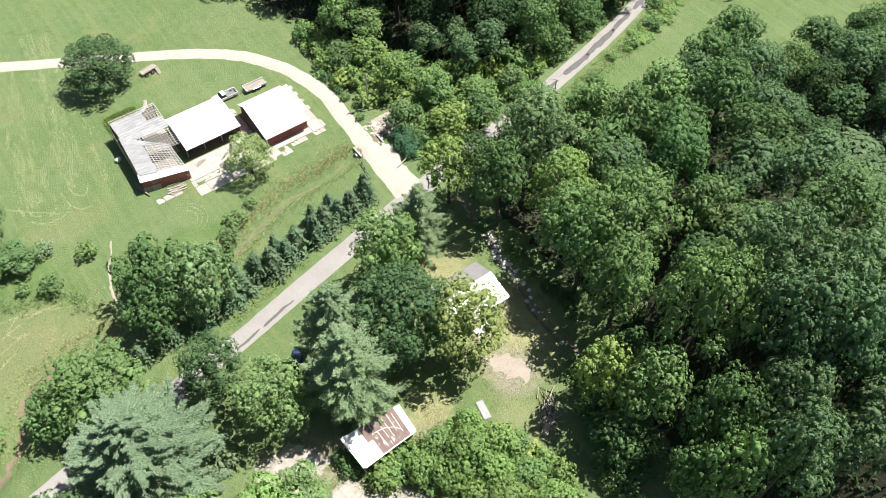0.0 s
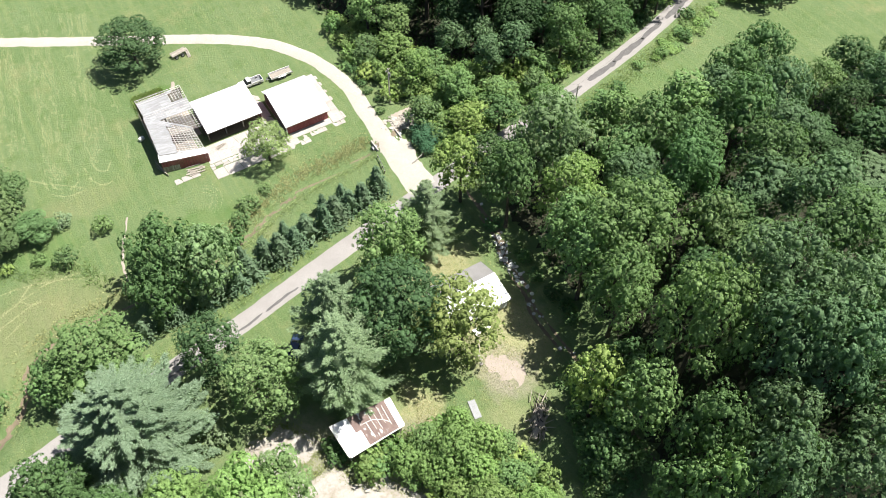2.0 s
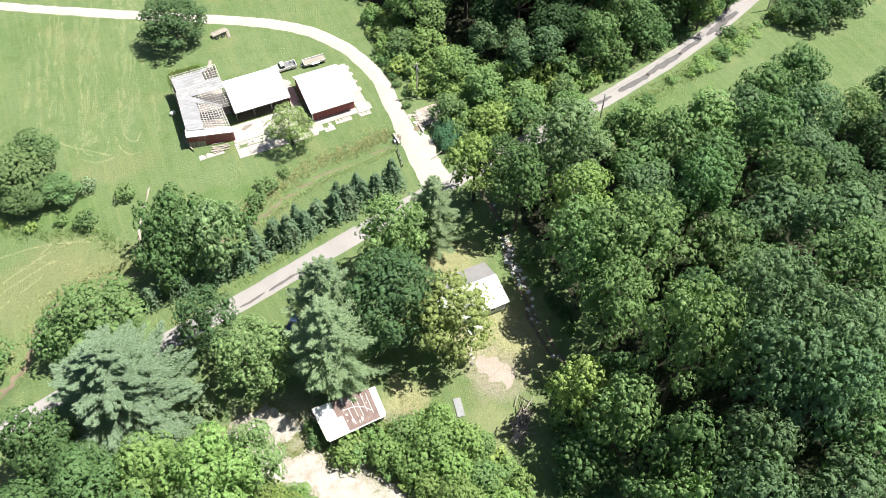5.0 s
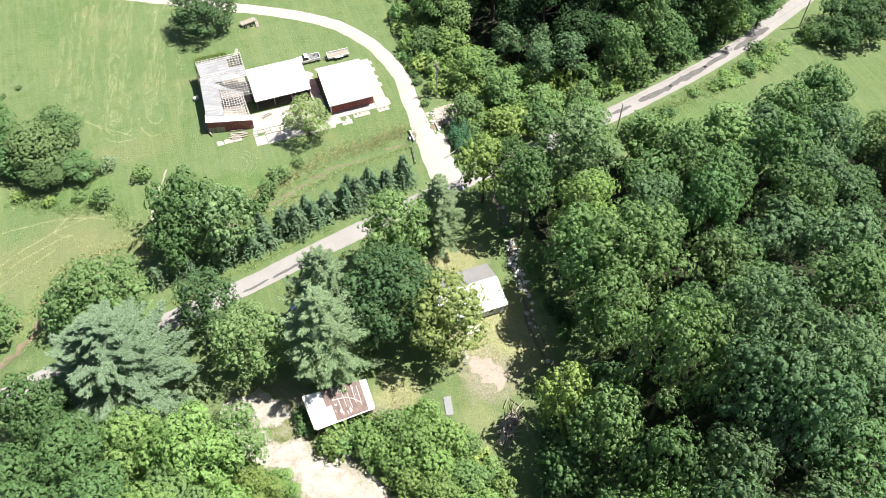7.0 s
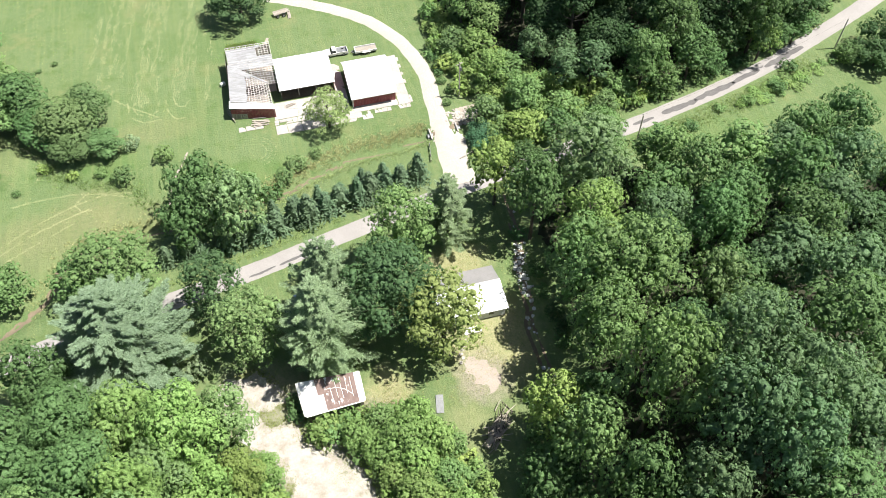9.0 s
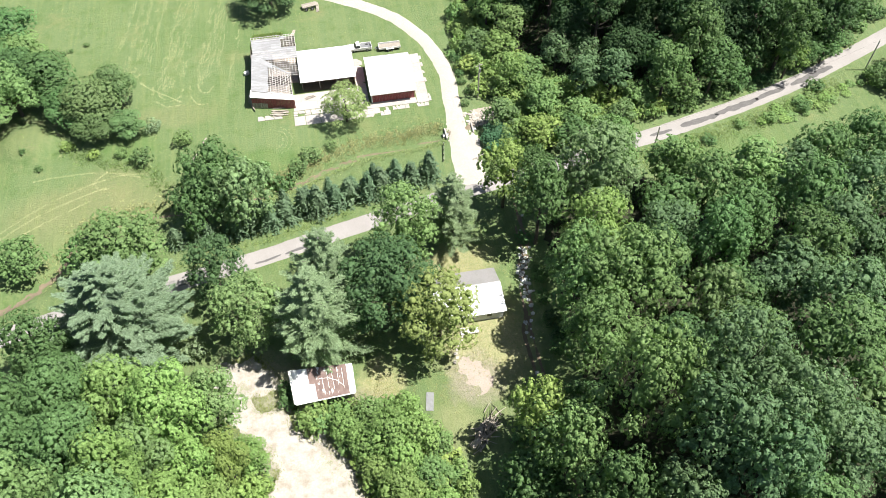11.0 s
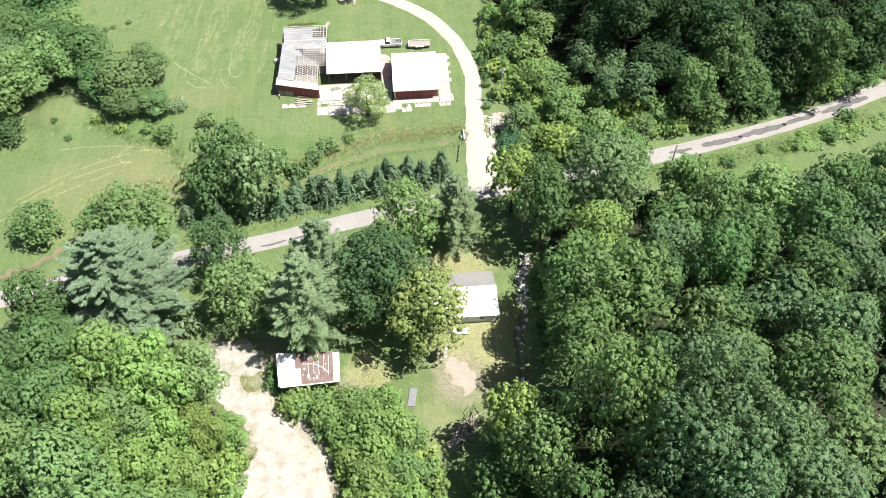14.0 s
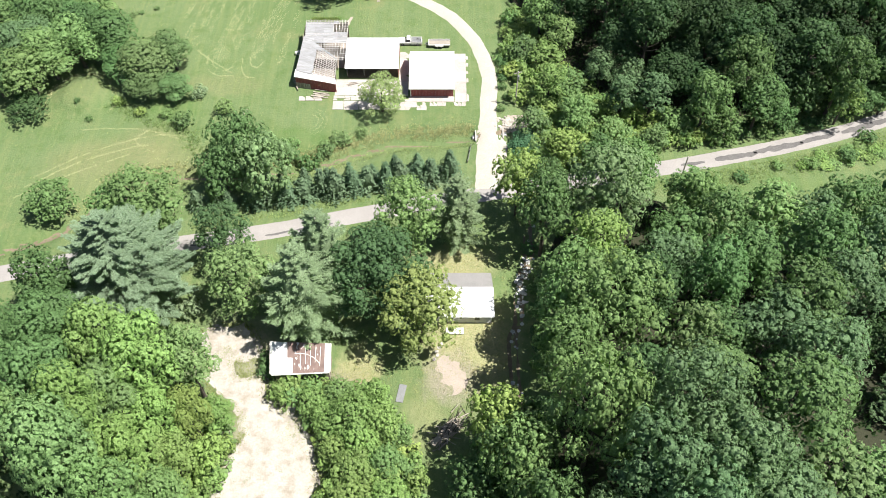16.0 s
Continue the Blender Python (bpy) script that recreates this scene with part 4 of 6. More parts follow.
VINES = [(-20.4, 58.4, 5.0, 2.6), (-17.2, 55.4, 6.2, 2.8), (-13.6, 55.4, 8.6, 3.4), (-12.6, 51.4, 7.0, 3.0), (-9.2, 54.4, 7.2, 2.8), (-13.4, 47.4, 7.0, 3.0), (-16.4, 60.2, 5.0, 2.4), (-10.6, 60.6, 4.6, 2.0), (-6.6, 53.8, 4.2, 2.0), (-8.6, 48.8, 5.0, 2.6), (-16.2, 50.5, 5.4, 2.4), (-13.4, 42.5, 7.0, 3.0), (-8.0, 43.0, 5.4, 2.8)]
for x, y, top, r in VINES:
    plant("vine", x, y, top, r, rng.choice(("fresh", "spring", "light", "fresh")), "small_tree", "small bright green tree overgrown with vines by the shed", "tree", "thicket by the shed")
thicket(THICKET, 2.4, (1.6, 4.4), (1.6, 2.6), ("fresh", "fresh", "light", "yellow"), "thicket by the shed", "dense bright green shrub in the thicket by the shed")
thicket([(-37, 58), (-34.6, 56.5), (-32.2, 53), (-32.6, 48), (-35, 43), (-39, 42)], 2.6, (1.4, 4.0), (1.6, 2.4), ("fresh", "light", "yellow"), "lot edge brush", "bright green shrub at the edge of the gravel lot")
thicket([(15, 110), (40, 114), (58, 119), (46, 123), (33, 131), (27, 139), (20, 156), (15, 158), (13.4, 138), (15, 132), (19, 126), (20, 118)], 2.9, (1.2, 4.2), (1.7, 2.8), ("light", "fresh", "fresh", "yellow"), "roadside brush", "leafy green shrub in the brush along the driveway")
thicket([(44, 114.6), (52, 116.0), (60, 117.8), (78, 122.4), (94, 128.6), (112, 136.5), (112, 142), (92, 134), (76, 127.5), (60, 123.5), (44, 120)], 3.4, (1.2, 3.0), (1.5, 2.4), ("mid", "light", "dark"), "roadside brush", "leafy green shrub in the brush along the road")
thicket([(12, 92), (16, 92), (17.5, 62), (14.5, 60), (14, 75)], 4.0, (1.0, 2.2), (1.3, 2.0), ("dark", "mid"), "woods edge brush", "low dark shrub in the shade of the woods")
thicket([(3.5, 52), (9, 60), (13, 60), (11, 40), (2, 36), (-3, 40)], 3.2, (1.2, 3.0), (1.5, 2.2), ("mid", "light"), "yard edge brush", "green shrub beside the yard clearing")
thicket([(70, 109.4), (80, 111.2), (90, 114.2), (100, 117.2), (100, 120.5), (90, 117.6), (80, 115.2), (70, 112.6)], 2.4, (0.5, 1.5), (0.9, 1.7), ("fresh", "light", "spring"), "roadside brush", "low bright green shrub in the weeds along the road")
thicket([(-74, 156.4), (-65, 160.8), (-65, 161.6), (-74, 157.4)], 1.6, (0.5, 1.2), (0.6, 1.0), ("mid", "olive"), "meadow hedge", "low dark bush in a broken hedge across the meadow")
BUSHES = [(-62.6, 125.8, 1.8, 1.3, "yellow"), (-57.3, 125.0, 1.8, 1.3, "light"), (-53.3, 122.4, 3.0, 2.0, "olive"), (-67.9, 128.6, 1.9, 1.3, "yellow"), (-76.2, 127.9, 0.9, 0.7, "mid"), (-73, 124, 1.0, .9, "mid"), (-51.5, 131.0, 2.6, 1.8, "grey"), (-45.3, 126.4, 3.0, 2.0, "light"),
          (12.6, 133.5, 1.3, 1.0, "mid"), (12.9, 136.2, 1.4, 1.1, "mid"), (13.0, 138.4, 1.5, 1.1, "mid"), (13.3, 130.3, 1.2, 1.0, "mid"), (12.6, 141.0, 1.6, 1.2, "mid"), (12.0, 126.8, 1.2, 0.9, "mid"),
          (-26.5, 111.5, 3.6, 2.3, "mid"), (-23.5, 114.6, 2.6, 1.9, "olive"), (-20.5, 117.5, 2.4, 2.0, "olive"), (-30, 113.2, 2.4, 1.8, "mid"), (-28.7, 65.2, 2.2, 1.7, "mid"), (-30.3, 116.8, 1.4, 1.4, "light"), (-16.5, 119.5, 1.5, 1.3, "olive"),
          (58.0, 107.5, 1.6, 1.5, "mid"), (80.2, 113.2, 2.4, 1.9, "mid"), (72.3, 111.2, 1.8, 1.4, "light"), (66, 110.8, 1.3, 1.3, "light"), (86, 118.2, 2.4, 2.0, "mid"), (-17, 87.0, 1.6, 1.4, "mid"), (-43.2, 76.5, 4.0, 2.0, "grey"), (-26.2, 62.0, 2.7, 1.5, "fresh"), (-23.8, 61.9, 2.9, 1.6, "light"), (-21.4, 62.1, 2.7, 1.5, "fresh"), (-19.2, 62.3, 2.4, 1.4, "fresh"), (-28.9, 66.8, 2.6, 1.5, "mid")]
for x, y, h, r, tint in BUSHES:
    plant("shrub", x, y, ground_z(x, y) + h, r, tint, "bush", "single rounded green bush in the grass", "bush", "meadow bushes")


def far_woods():
    """The woods that go on out of sight, joined in one."""
    g = np.random.default_rng(77)
    VV, FF, off = [], [], 0
    L = [((math.cos(k * 2.4) * 2.6, math.sin(k * 2.4) * 2.6, 8 + 6 * math.sin(k * 1.3)), (2.6, 2.6, 2.6)) for k in range(9)]
    V0, F0 = foliage(L, 1.5, 4, 0.8, (1.9, 1.5), g, 0.8)
    for x in np.arange(-220, 300, 17):
        for y in np.arange(-80, 360, 17):
            a, b = x + g.uniform(-4, 4), y + g.uniform(-4, 4)
            if (a > 140 and b < 110) or (b < 8 and a > 20) or (a > 125 and b > 165) or (b > 215 and a > 10) or (a < -125 and b < 50) or (b < 24 and a < -50):
                k = g.uniform(0.85, 1.25)
                VV.append(V0 * k + np.array([a, b, ground_z(a, b) - 1.5])), FF.append(F0 + off)
                off += len(V0)
    ob = new("far_woods", mesh_of("far_woods", np.concatenate(VV), np.concatenate(FF), MAT["leaf"]))
    ob.color = (*TINT["mid"], 1)
    tagged(ob, "green broad-leaved woods going on into the distance", "woods", kind="stuff")


far_woods()


# ---- farm buildings ----
def sloped(bm, a, b, c, e, thick=0.05):
    """A flat slab whose upper face has the corners a, b, c, e (anticlockwise from above)."""
    top = [bm.verts.new(p) for p in (a, b, c, e)]
    n = (Vector(b) - Vector(a)).cross(Vector(e) - Vector(a)).normalized() * thick
    low = [bm.verts.new(Vector(p) - n) for p in (a, b, c, e)]
    bm.faces.new(top)
    bm.faces.new(low[::-1])
    for i in range(4):
        bm.faces.new((top[i], low[i], low[(i + 1) % 4], top[(i + 1) % 4]))


def lerp(a, b, t):
    return tuple(x + (y - x) * t for x, y in zip(a, b))


def quad_at(q, u, v):
    return lerp(lerp(q[0], q[1], u), lerp(q[3], q[2], u), v)


def roof_sheets(parent, q, n, material, name="roof_sheet", rows=1, skip=(), lift=0.03, pick=None):
    """Ribbed metal sheets side by side over the four-cornered slope q (u along the eave, v up the slope)."""
    for i in range(n):
        for j in range(rows):
            if (i, j) in skip:
                continue
            u0, u1, v0, v1 = i / n, (i + 1) / n + 0.002, j / rows, (j + 1) / rows + (0.004 if j < rows - 1 else 0)
            up = Vector((random.uniform(-.004, .004), 0, lift * (1 + 0.25 * (i % 2)) + random.uniform(0, 0.012)))
            bm = bmesh.new()
            cs = [Vector(quad_at(q, u, v)) + up for u, v in ((u0, v0), (u1, v0), (u1, v1), (u0, v1))]
            sloped(bm, *cs, 0.015)
            for r in (0.02, 0.34, 0.67):
                a, b = cs[0].lerp(cs[1], r), cs[3].lerp(cs[2], r)
                bar(bm, a + Vector((0, 0, 0.012)), b + Vector((0, 0, 0.012)), 0.05, 0.035)
            part(name, bm, pick(i, j) if pick else material, parent)


def boards(parent, a, b, z0, z1, width, material, name="board", gap=0.02, ragged=0.0, thick=0.04):
    """Upright boards of a wall that runs from a to b on the plan."""
    a, b = Vector((*a, 0)), Vector((*b, 0))
    n = max(1, int((b - a).length / width))
    ax = (b - a).normalized()
    out = Vector((ax.y, -ax.x, 0))
    for i in range(n):
        p, q = a.lerp(b, i / n) + ax * gap / 2, a.lerp(b, (i + 1) / n) - ax * gap / 2
        bm = bmesh.new()
        o = out * random.uniform(0, 0.015)
        lo, hi = z0 + random.uniform(0, ragged), z1 - random.uniform(0, ragged * 0.5)
        vs = [bm.verts.new(w + o + s * out * thick / 2 + Vector((0, 0, z))) for z in (lo, hi) for w, s in ((p, 1), (q, 1), (q, -1), (p, -1))]
        for f in ((3, 2, 1, 0), (4, 5, 6, 7), (0, 1, 5, 4), (1, 2, 6, 5), (2, 3, 7, 6), (3, 0, 4, 7)):
            bm.faces.new([vs[k] for k in f])
        part(name, bm, material, parent)


def one_box(name, x0, x1, y0, y1, z0, z1, material, parent, label="", bevel=0.0, m=None):
    bm = bmesh.new()
    box(bm, x0, x1, y0, y1, z0, z1, m, bevel)
    return part(name, bm, material, parent, label)


def beam(name, a, b, w, material, parent, h=None, label=""):
    bm = bmesh.new()
    bar(bm, a, b, w, h)
    return part(name, bm, material, parent, label)


def gable_end(name, x, y0, y1, ym, z0, ze, zr, material, parent, thick=0.12):
    bm = bmesh.new()
    P = [(y0, z0), (y1, z0), (y1, ze), (ym, zr), (y0, ze)]
    A = [bm.verts.new((x - thick / 2, y, z)) for y, z in P]
    B = [bm.verts.new((x + thick / 2, y, z)) for y, z in P]
    bm.faces.new(A)
    bm.faces.new(B[::-1])
    for i in range(5):
        bm.faces.new((A[i], B[i], B[(i + 1) % 5], A[(i + 1) % 5]))
    return part(name, bm, material, parent)


MAT["dark_wood"] = surface("dark_barn_timber", (0.09, 0.075, 0.06), (0.13, 0.11, 0.09), (0.05, 0.04, 0.035), 0.6, 5, 0.9)
mm, nt, bb = nodes_of("rusted_white_metal")
vv = where(nt, scale=(1.0, 0.55, 1.0))
rust = mixed(nt, (0.135, 0.088, 0.078), (0.20, 0.138, 0.122), noise_of(nt, vv, 1.6, 5))
col = mixed(nt, rust, (0.70, 0.70, 0.70), noise_of(nt, vv, 0.75, 6, 0.7, 0.61, 0.65))
nt.links.new(col, bb.inputs["Base Color"])
bb.inputs["Roughness"].default_value = 0.7
MAT["rust"] = mm
MAT["black"] = surface("black_rubber", (0.02, 0.02, 0.02), (0.035, 0.035, 0.035), (0.012, 0.012, 0.012), 2, 12, 0.85, 0, 0.1)
MAT["car_white"] = surface("white_car_paint", (0.74, 0.74, 0.73), (0.70, 0.70, 0.69), (0.60, 0.60, 0.58), 0.8, 5, 0.3, 0, 0)
MAT["car_blue"] = surface("dark_blue_car_paint", (0.03, 0.05, 0.10), (0.04, 0.06, 0.12), (0.025, 0.04, 0.08), 0.8, 5, 0.25, 0, 0)
MAT["glass"] = surface("dark_glass", (0.02, 0.025, 0.03), (0.03, 0.035, 0.04), (0.015, 0.02, 0.02), 0.8, 3, 0.08, 0, 0)
MAT["steel"] = surface("dull_steel", (0.24, 0.25, 0.26), (0.28, 0.29, 0.30), (0.18, 0.18, 0.18), 1.0, 6, 0.5, 0.5, 0.1)
MAT["pole"] = surface("weathered_pole", (0.42, 0.39, 0.35), (0.50, 0.46, 0.42), (0.28, 0.25, 0.22), 1.5, 8, 0.9, 0, 0.2, 0.01, (1, 1, 0.2))
MAT["hay"] = surface("dry_hay", (0.47, 0.45, 0.25), (0.54, 0.51, 0.30), (0.36, 0.36, 0.18), 0.5, 6, 0.95, 0, 0.2)

# right-hand barn: a plain gable over red walls
barn = empty("red_barn", pose(-2.35, 136.15, 0), "red barn with a bright pale metal gable roof", "barn")
W, D, EA, RI, RY0 = 9.6, 12.0, 2.75, 4.4, 2.9
x0, x1, y0, y1 = -W / 2, W / 2, -D / 2, D / 2
roof_sheets(barn, [(x0, y0, EA), (x1, y0, EA), (x1, RY0, RI), (x0, RY0, RI)], 11, MAT["tin"])
roof_sheets(barn, [(x1, y1, EA), (x0, y1, EA), (x0, RY0, RI), (x1, RY0, RI)], 11, MAT["tin"])
beam("ridge_cap", (x0, RY0, RI + 0.06), (x1, RY0, RI + 0.06), 0.4, MAT["tin"], barn, 0.06)
beam("fascia", (x0, y0 + 0.03, EA - 0.06), (x1, y0 + 0.03, EA - 0.06), 0.05, MAT["white_paint"], barn, 0.16)
ix0, ix1, iy0, iy1 = x0 + 0.35, x1 - 0.35, y0 + 0.75, y1 - 0.5
boards(barn, (ix0, iy0), (ix1, iy0), -0.1, 2.95, 0.30, MAT["red_wall"])
boards(barn, (ix1, iy1), (ix0, iy1), -0.1, 2.85, 0.45, MAT["red_wall"])
gable_end("gable_wall", ix1, iy0 + 0.05, iy1 - 0.05, RY0, -0.1, 2.7, 4.2, MAT["red_wall"], barn)
gable_end("gable_wall", ix0, iy0 + 0.05, iy1 - 0.05, RY0, -0.1, 2.7, 4.2, MAT["dark_wood"], barn)
one_box("foundation", ix0 - 0.08, ix1 + 0.08, iy0 - 0.12, iy1 + 0.1, -0.3, 0.12, MAT["concrete"], barn)
one_box("corner_post", ix0 - 0.12, ix0 + 0.10, iy0 - 0.10, iy0 + 0.06, 0, 2.9, MAT["white_paint"], barn, "white corner board")

# middle shed, open to the yard
shed = empty("open_shed", pose(-15.2, 141.2, 0), "open-fronted farm shed with a bright pale metal roof", "shed")
W, D = 11.5, 10.0
x0, x1, y0, y1 = -W / 2, W / 2, -D / 2, D / 2
roof_sheets(shed, [(x0, y0, 3.0), (x1, y0, 3.0), (x1, 1.6, 4.1), (x0, 1.6, 4.1)], 13, MAT["tin"])
roof_sheets(shed, [(x1, y1, 3.2), (x0, y1, 3.2), (x0, 1.6, 4.1), (x1, 1.6, 4.1)], 13, MAT["tin"])
for k in range(4):
    xx = x0 + 0.25 + (W - 0.5) * k / 3
    beam("post", (xx, y0 + 1.3, -0.2), (xx, y0 + 1.3, 3.15), 0.18, MAT["old_wood"], shed)
beam("lintel", (x0, y0 + 1.3, 3.05), (x1, y0 + 1.3, 3.05), 0.16, MAT["dark_wood"], shed, 0.26)
boards(shed, (x1 - 0.2, y1 - 0.3), (x0 + 0.2, y1 - 0.3), -0.1, 3.2, 0.4, MAT["dark_wood"])
boards(shed, (x1 - 0.2, y0 + 0.4), (x1 - 0.2, y1 - 0.4), -0.1, 2.95, 0.4, MAT["red_wall"])
boards(shed, (x0 + 0.2, y1 - 0.4), (x0 + 0.2, y0 + 1.2), -0.1, 2.95, 0.4, MAT["dark_wood"])
one_box("earth_floor", x0 + 0.4, x1 - 0.4, y0 + 0.6, y1 - 0.5, -0.2, 0.06, MAT["mud"], shed)

# old corner barn, its roof half stripped to the laths
old = empty("ruined_barn", pose(0, 0, 0), "old grey barn with half its roof stripped to bare laths", "barn")
BL, BR, FL, FR = (-30.3, 150.4, 4.6), (-21.0, 150.6, 4.5), (-29.9, 139.6, 3.0), (-21.0, 139.0, 3.0)
MAIN = [FL, FR, BR, BL]


def strip_sheets(q, n, v0, v1, u0=0.0, u1=1.0, lift=0.10):
    """Long weathered sheets laid across the slope, between the given parts of it."""
    for i in range(n):
        a, b = v0 + (v1 - v0) * i / n, v0 + (v1 - v0) * (i + 1.06) / n
        m = 3
        for j in range(m):
            c, e = u0 + (u1 - u0) * j / m, u0 + (u1 - u0) * (j + 1.01) / m
            bm = bmesh.new()
            up = Vector((0, 0, lift + random.uniform(0, 0.03)))
            sloped(bm, *[Vector(quad_at(q, u, v)) + up for u, v in ((c, a), (e, a), (e, b), (c, b))], 0.015)
            part("roof_sheet", bm, MAT["old_tin"], old)


def laths(q, nu, nv, u0=0.0, u1=1.0, v0=0.0, v1=1.0, w=0.075):
    for i in range(nu + 1):
        u = u0 + (u1 - u0) * i / nu
        beam("rafter", quad_at(q, u, v0), quad_at(q, u, v1), w, MAT["bleached"], old, 0.14)
    for j in range(nv + 1):
        v = v0 + (v1 - v0) * j / nv
        a, b = Vector(quad_at(q, u0, v)), Vector(quad_at(q, u1, v))
        sag = Vector((0, 0, 0.09 + random.uniform(-0.03, 0.03)))
        beam("lath", a + sag, b + sag + Vector((0, 0, random.uniform(-0.10, 0.05))), 0.10, MAT["bleached"], old, 0.03)


laths(MAIN, 15, 19)
strip_sheets(MAIN, 8, 0.40, 0.93, 0.0, 0.66)
strip_sheets(MAIN, 4, 0.40, 0.68, 0.66, 1.0)
strip_sheets(MAIN, 2, 0.90, 0.96, 0.66, 0.78)
# wing: u runs up the outer edge, v runs down towards the yard
WING = [(-31.0, 134.8, 3.75), (-30.35, 145.6, 4.15), (-22.9, 139.4, 2.95), (-22.8, 132.9, 2.85)]
laths(WING, 14, 15)
for i in range(7):
    bm = bmesh.new()
    a, b = i / 7, (i + 1.03) / 7
    v1 = 0.40 + 0.04 * random.random() if i < 6 else 0.55
    sloped(bm, *[Vector(quad_at(WING, u, v)) + Vector((0, 0, 0.12 + random.uniform(0, 0.03))) for u, v in ((a, 0), (a, v1), (b, v1), (b, 0))], -0.015)
    part("roof_sheet", bm, MAT["old_tin"], old)
beam("valley_board", (-30.2, 145.4, 4.3), (-22.9, 139.3, 3.1), 0.35, MAT["old_tin"], old, 0.05)
bm = bmesh.new()
sloped(bm, (-31.5, 133.75, 3.05), (-22.4, 131.95, 2.5), (-22.7, 133.1, 2.98), (-31.2, 135.1, 3.9), 0.05)
part("front_skirt_roof", bm, MAT["tin"], old, "bright pale metal strip along the front eave")
boards(old, (-31.3, 133.95), (-22.6, 132.15), 0.0, 2.55, 0.26, MAT["red_wall"])
boards(old, (-31.25, 133.86), (-28.2, 133.2), -0.2, 1.45, 0.24, MAT["old_wood"], ragged=0.3)
boards(old, (-30.6, 150.2), (-31.0, 134.7), -0.2, 3.5, 0.32, MAT["old_wood"], ragged=0.15)
boards(old, (-21.1, 150.3), (-30.4, 150.2), -0.2, 4.2, 0.32, MAT["old_wood"], ragged=0.15)
boards(old, (-29.0, 140.0), (-23.2, 139.6), -0.2, 2.6, 0.34, MAT["dark_wood"], ragged=0.3)
for px_, py_, h in ((-23.2, 133.3, 2.7), (-23.1, 136.2, 2.8), (-23.0, 139.3, 2.9), (-27.0, 133.9, 2.8), (-30.6, 139.5, 3.4), (-26.5, 145, 3.6), (-21.3, 145, 3.6), (-21.2, 139.3, 2.9), (-21.3, 150.2, 4.3), (-30.2, 150.1, 4.3)):
    beam("post", (px_, py_, -0.3), (px_, py_, h), 0.2, MAT["dark_wood"], old)
one_box("earth_floor", -30.5, -21.4, 140, 150, -0.2, 0.05, MAT["dirt"], old)
one_box("earth_floor", -30.4, -23.4, 135.2, 139.9, -0.2, 0.045, MAT["dirt"], old)
for k in range(4):
    beam("rail", (-31.9 - 0.12 * k, 137.2 - 0.5 * k, 0.9 - 0.15 * k), (-30.9, 132.6, 0.15 + 0.1 * k), 0.07, MAT["old_wood"], old)


def heap(name, x, y, n, length, spread, material, label, category, turn=0.0, jitter=0.3, thick=0.12):
    ob = empty(name, pose(x, y, ground_z(x, y), 0, 0, math.degrees(turn)), label, category)
    for k in range(n):
        a = random.gauss(0, jitter)
        l = length * random.uniform(0.5, 1.1) / 2
        c = Vector((random.gauss(0, spread * 0.4), random.gauss(0, spread), 0.06 + random.uniform(0, 0.35) * max(0.2, 1 - k / n * 0.5)))
        w = Vector((math.cos(a) * l, math.sin(a) * l, random.uniform(-0.03, 0.05)))
        beam("timber", c - w, c + w, thick * random.uniform(0.5, 1.3), material, ob, thick * 0.4)
    return ob


heap("lumber_pile", -26.0, 131.2, 14, 3.6, 0.45, MAT["old_wood"], "loose pile of grey boards against the old barn", "lumber pile", -0.1, 0.12, 0.2)
heap("lumber_pile", -19.4, 134.6, 4, 2.4, 0.25, MAT["old_wood"], "few grey planks lying on the concrete", "lumber pile", 0.2, 0.15, 0.2)
heap("scrap_pile", -10.9, 133.6, 22, 1.3, 0.7, MAT["pole"], "brown scrap heap beside the open shed", "scrap pile", 0.5, 1.2, 0.16)

# concrete apron, broken into slabs
apron = tagged(new("concrete_apron"), "cracked pale concrete apron round the barns with grass in its joints", "pavement", kind="structure")


def slabs(x0, x1, y0, y1, nx, ny, gone=0.0, shift=0.25, gap=0.05):
    """Four-cornered slabs between uneven joints; some are gone."""
    w, h = (x1 - x0) / nx, (y1 - y0) / ny
    P = [[(x0 + i * w + random.uniform(-shift, shift) * w * (0 < i < nx), y0 + j * h + random.uniform(-shift, shift) * h * (0 < j < ny)) for j in range(ny + 1)] for i in range(nx + 1)]
    for i in range(nx):
        for j in range(ny):
            if random.random() < gone:
                continue
            q = [P[i][j], P[i + 1][j], P[i + 1][j + 1], P[i][j + 1]]
            cx, cy = sum(p[0] for p in q) / 4, sum(p[1] for p in q) / 4
            k = 1 - gap * random.uniform(0.7, 2.0)
            q = [(cx + (p[0] - cx) * k, cy + (p[1] - cy) * k) for p in q]
            if gone and random.random() < 0.5:
                t = random.uniform(0.35, 0.7)
                q[2:3] = [(q[1][0] + (q[2][0] - q[1][0]) * t, q[1][1] + (q[2][1] - q[1][1]) * t), (q[3][0] + (q[2][0] - q[3][0]) * t, q[3][1] + (q[2][1] - q[3][1]) * t)]
            bm = bmesh.new()
            z = 0.07 + random.uniform(-0.012, 0.02)
            T = [bm.verts.new((p[0], p[1], z + random.uniform(-0.006, 0.006))) for p in q]
            B = [bm.verts.new((p[0], p[1], -0.1)) for p in q]
            bm.faces.new(T)
            for t in range(len(q)):
                bm.faces.new((T[t], B[t], B[(t + 1) % len(q)], T[(t + 1) % len(q)]))
            part("slab", bm, MAT["concrete"], apron)


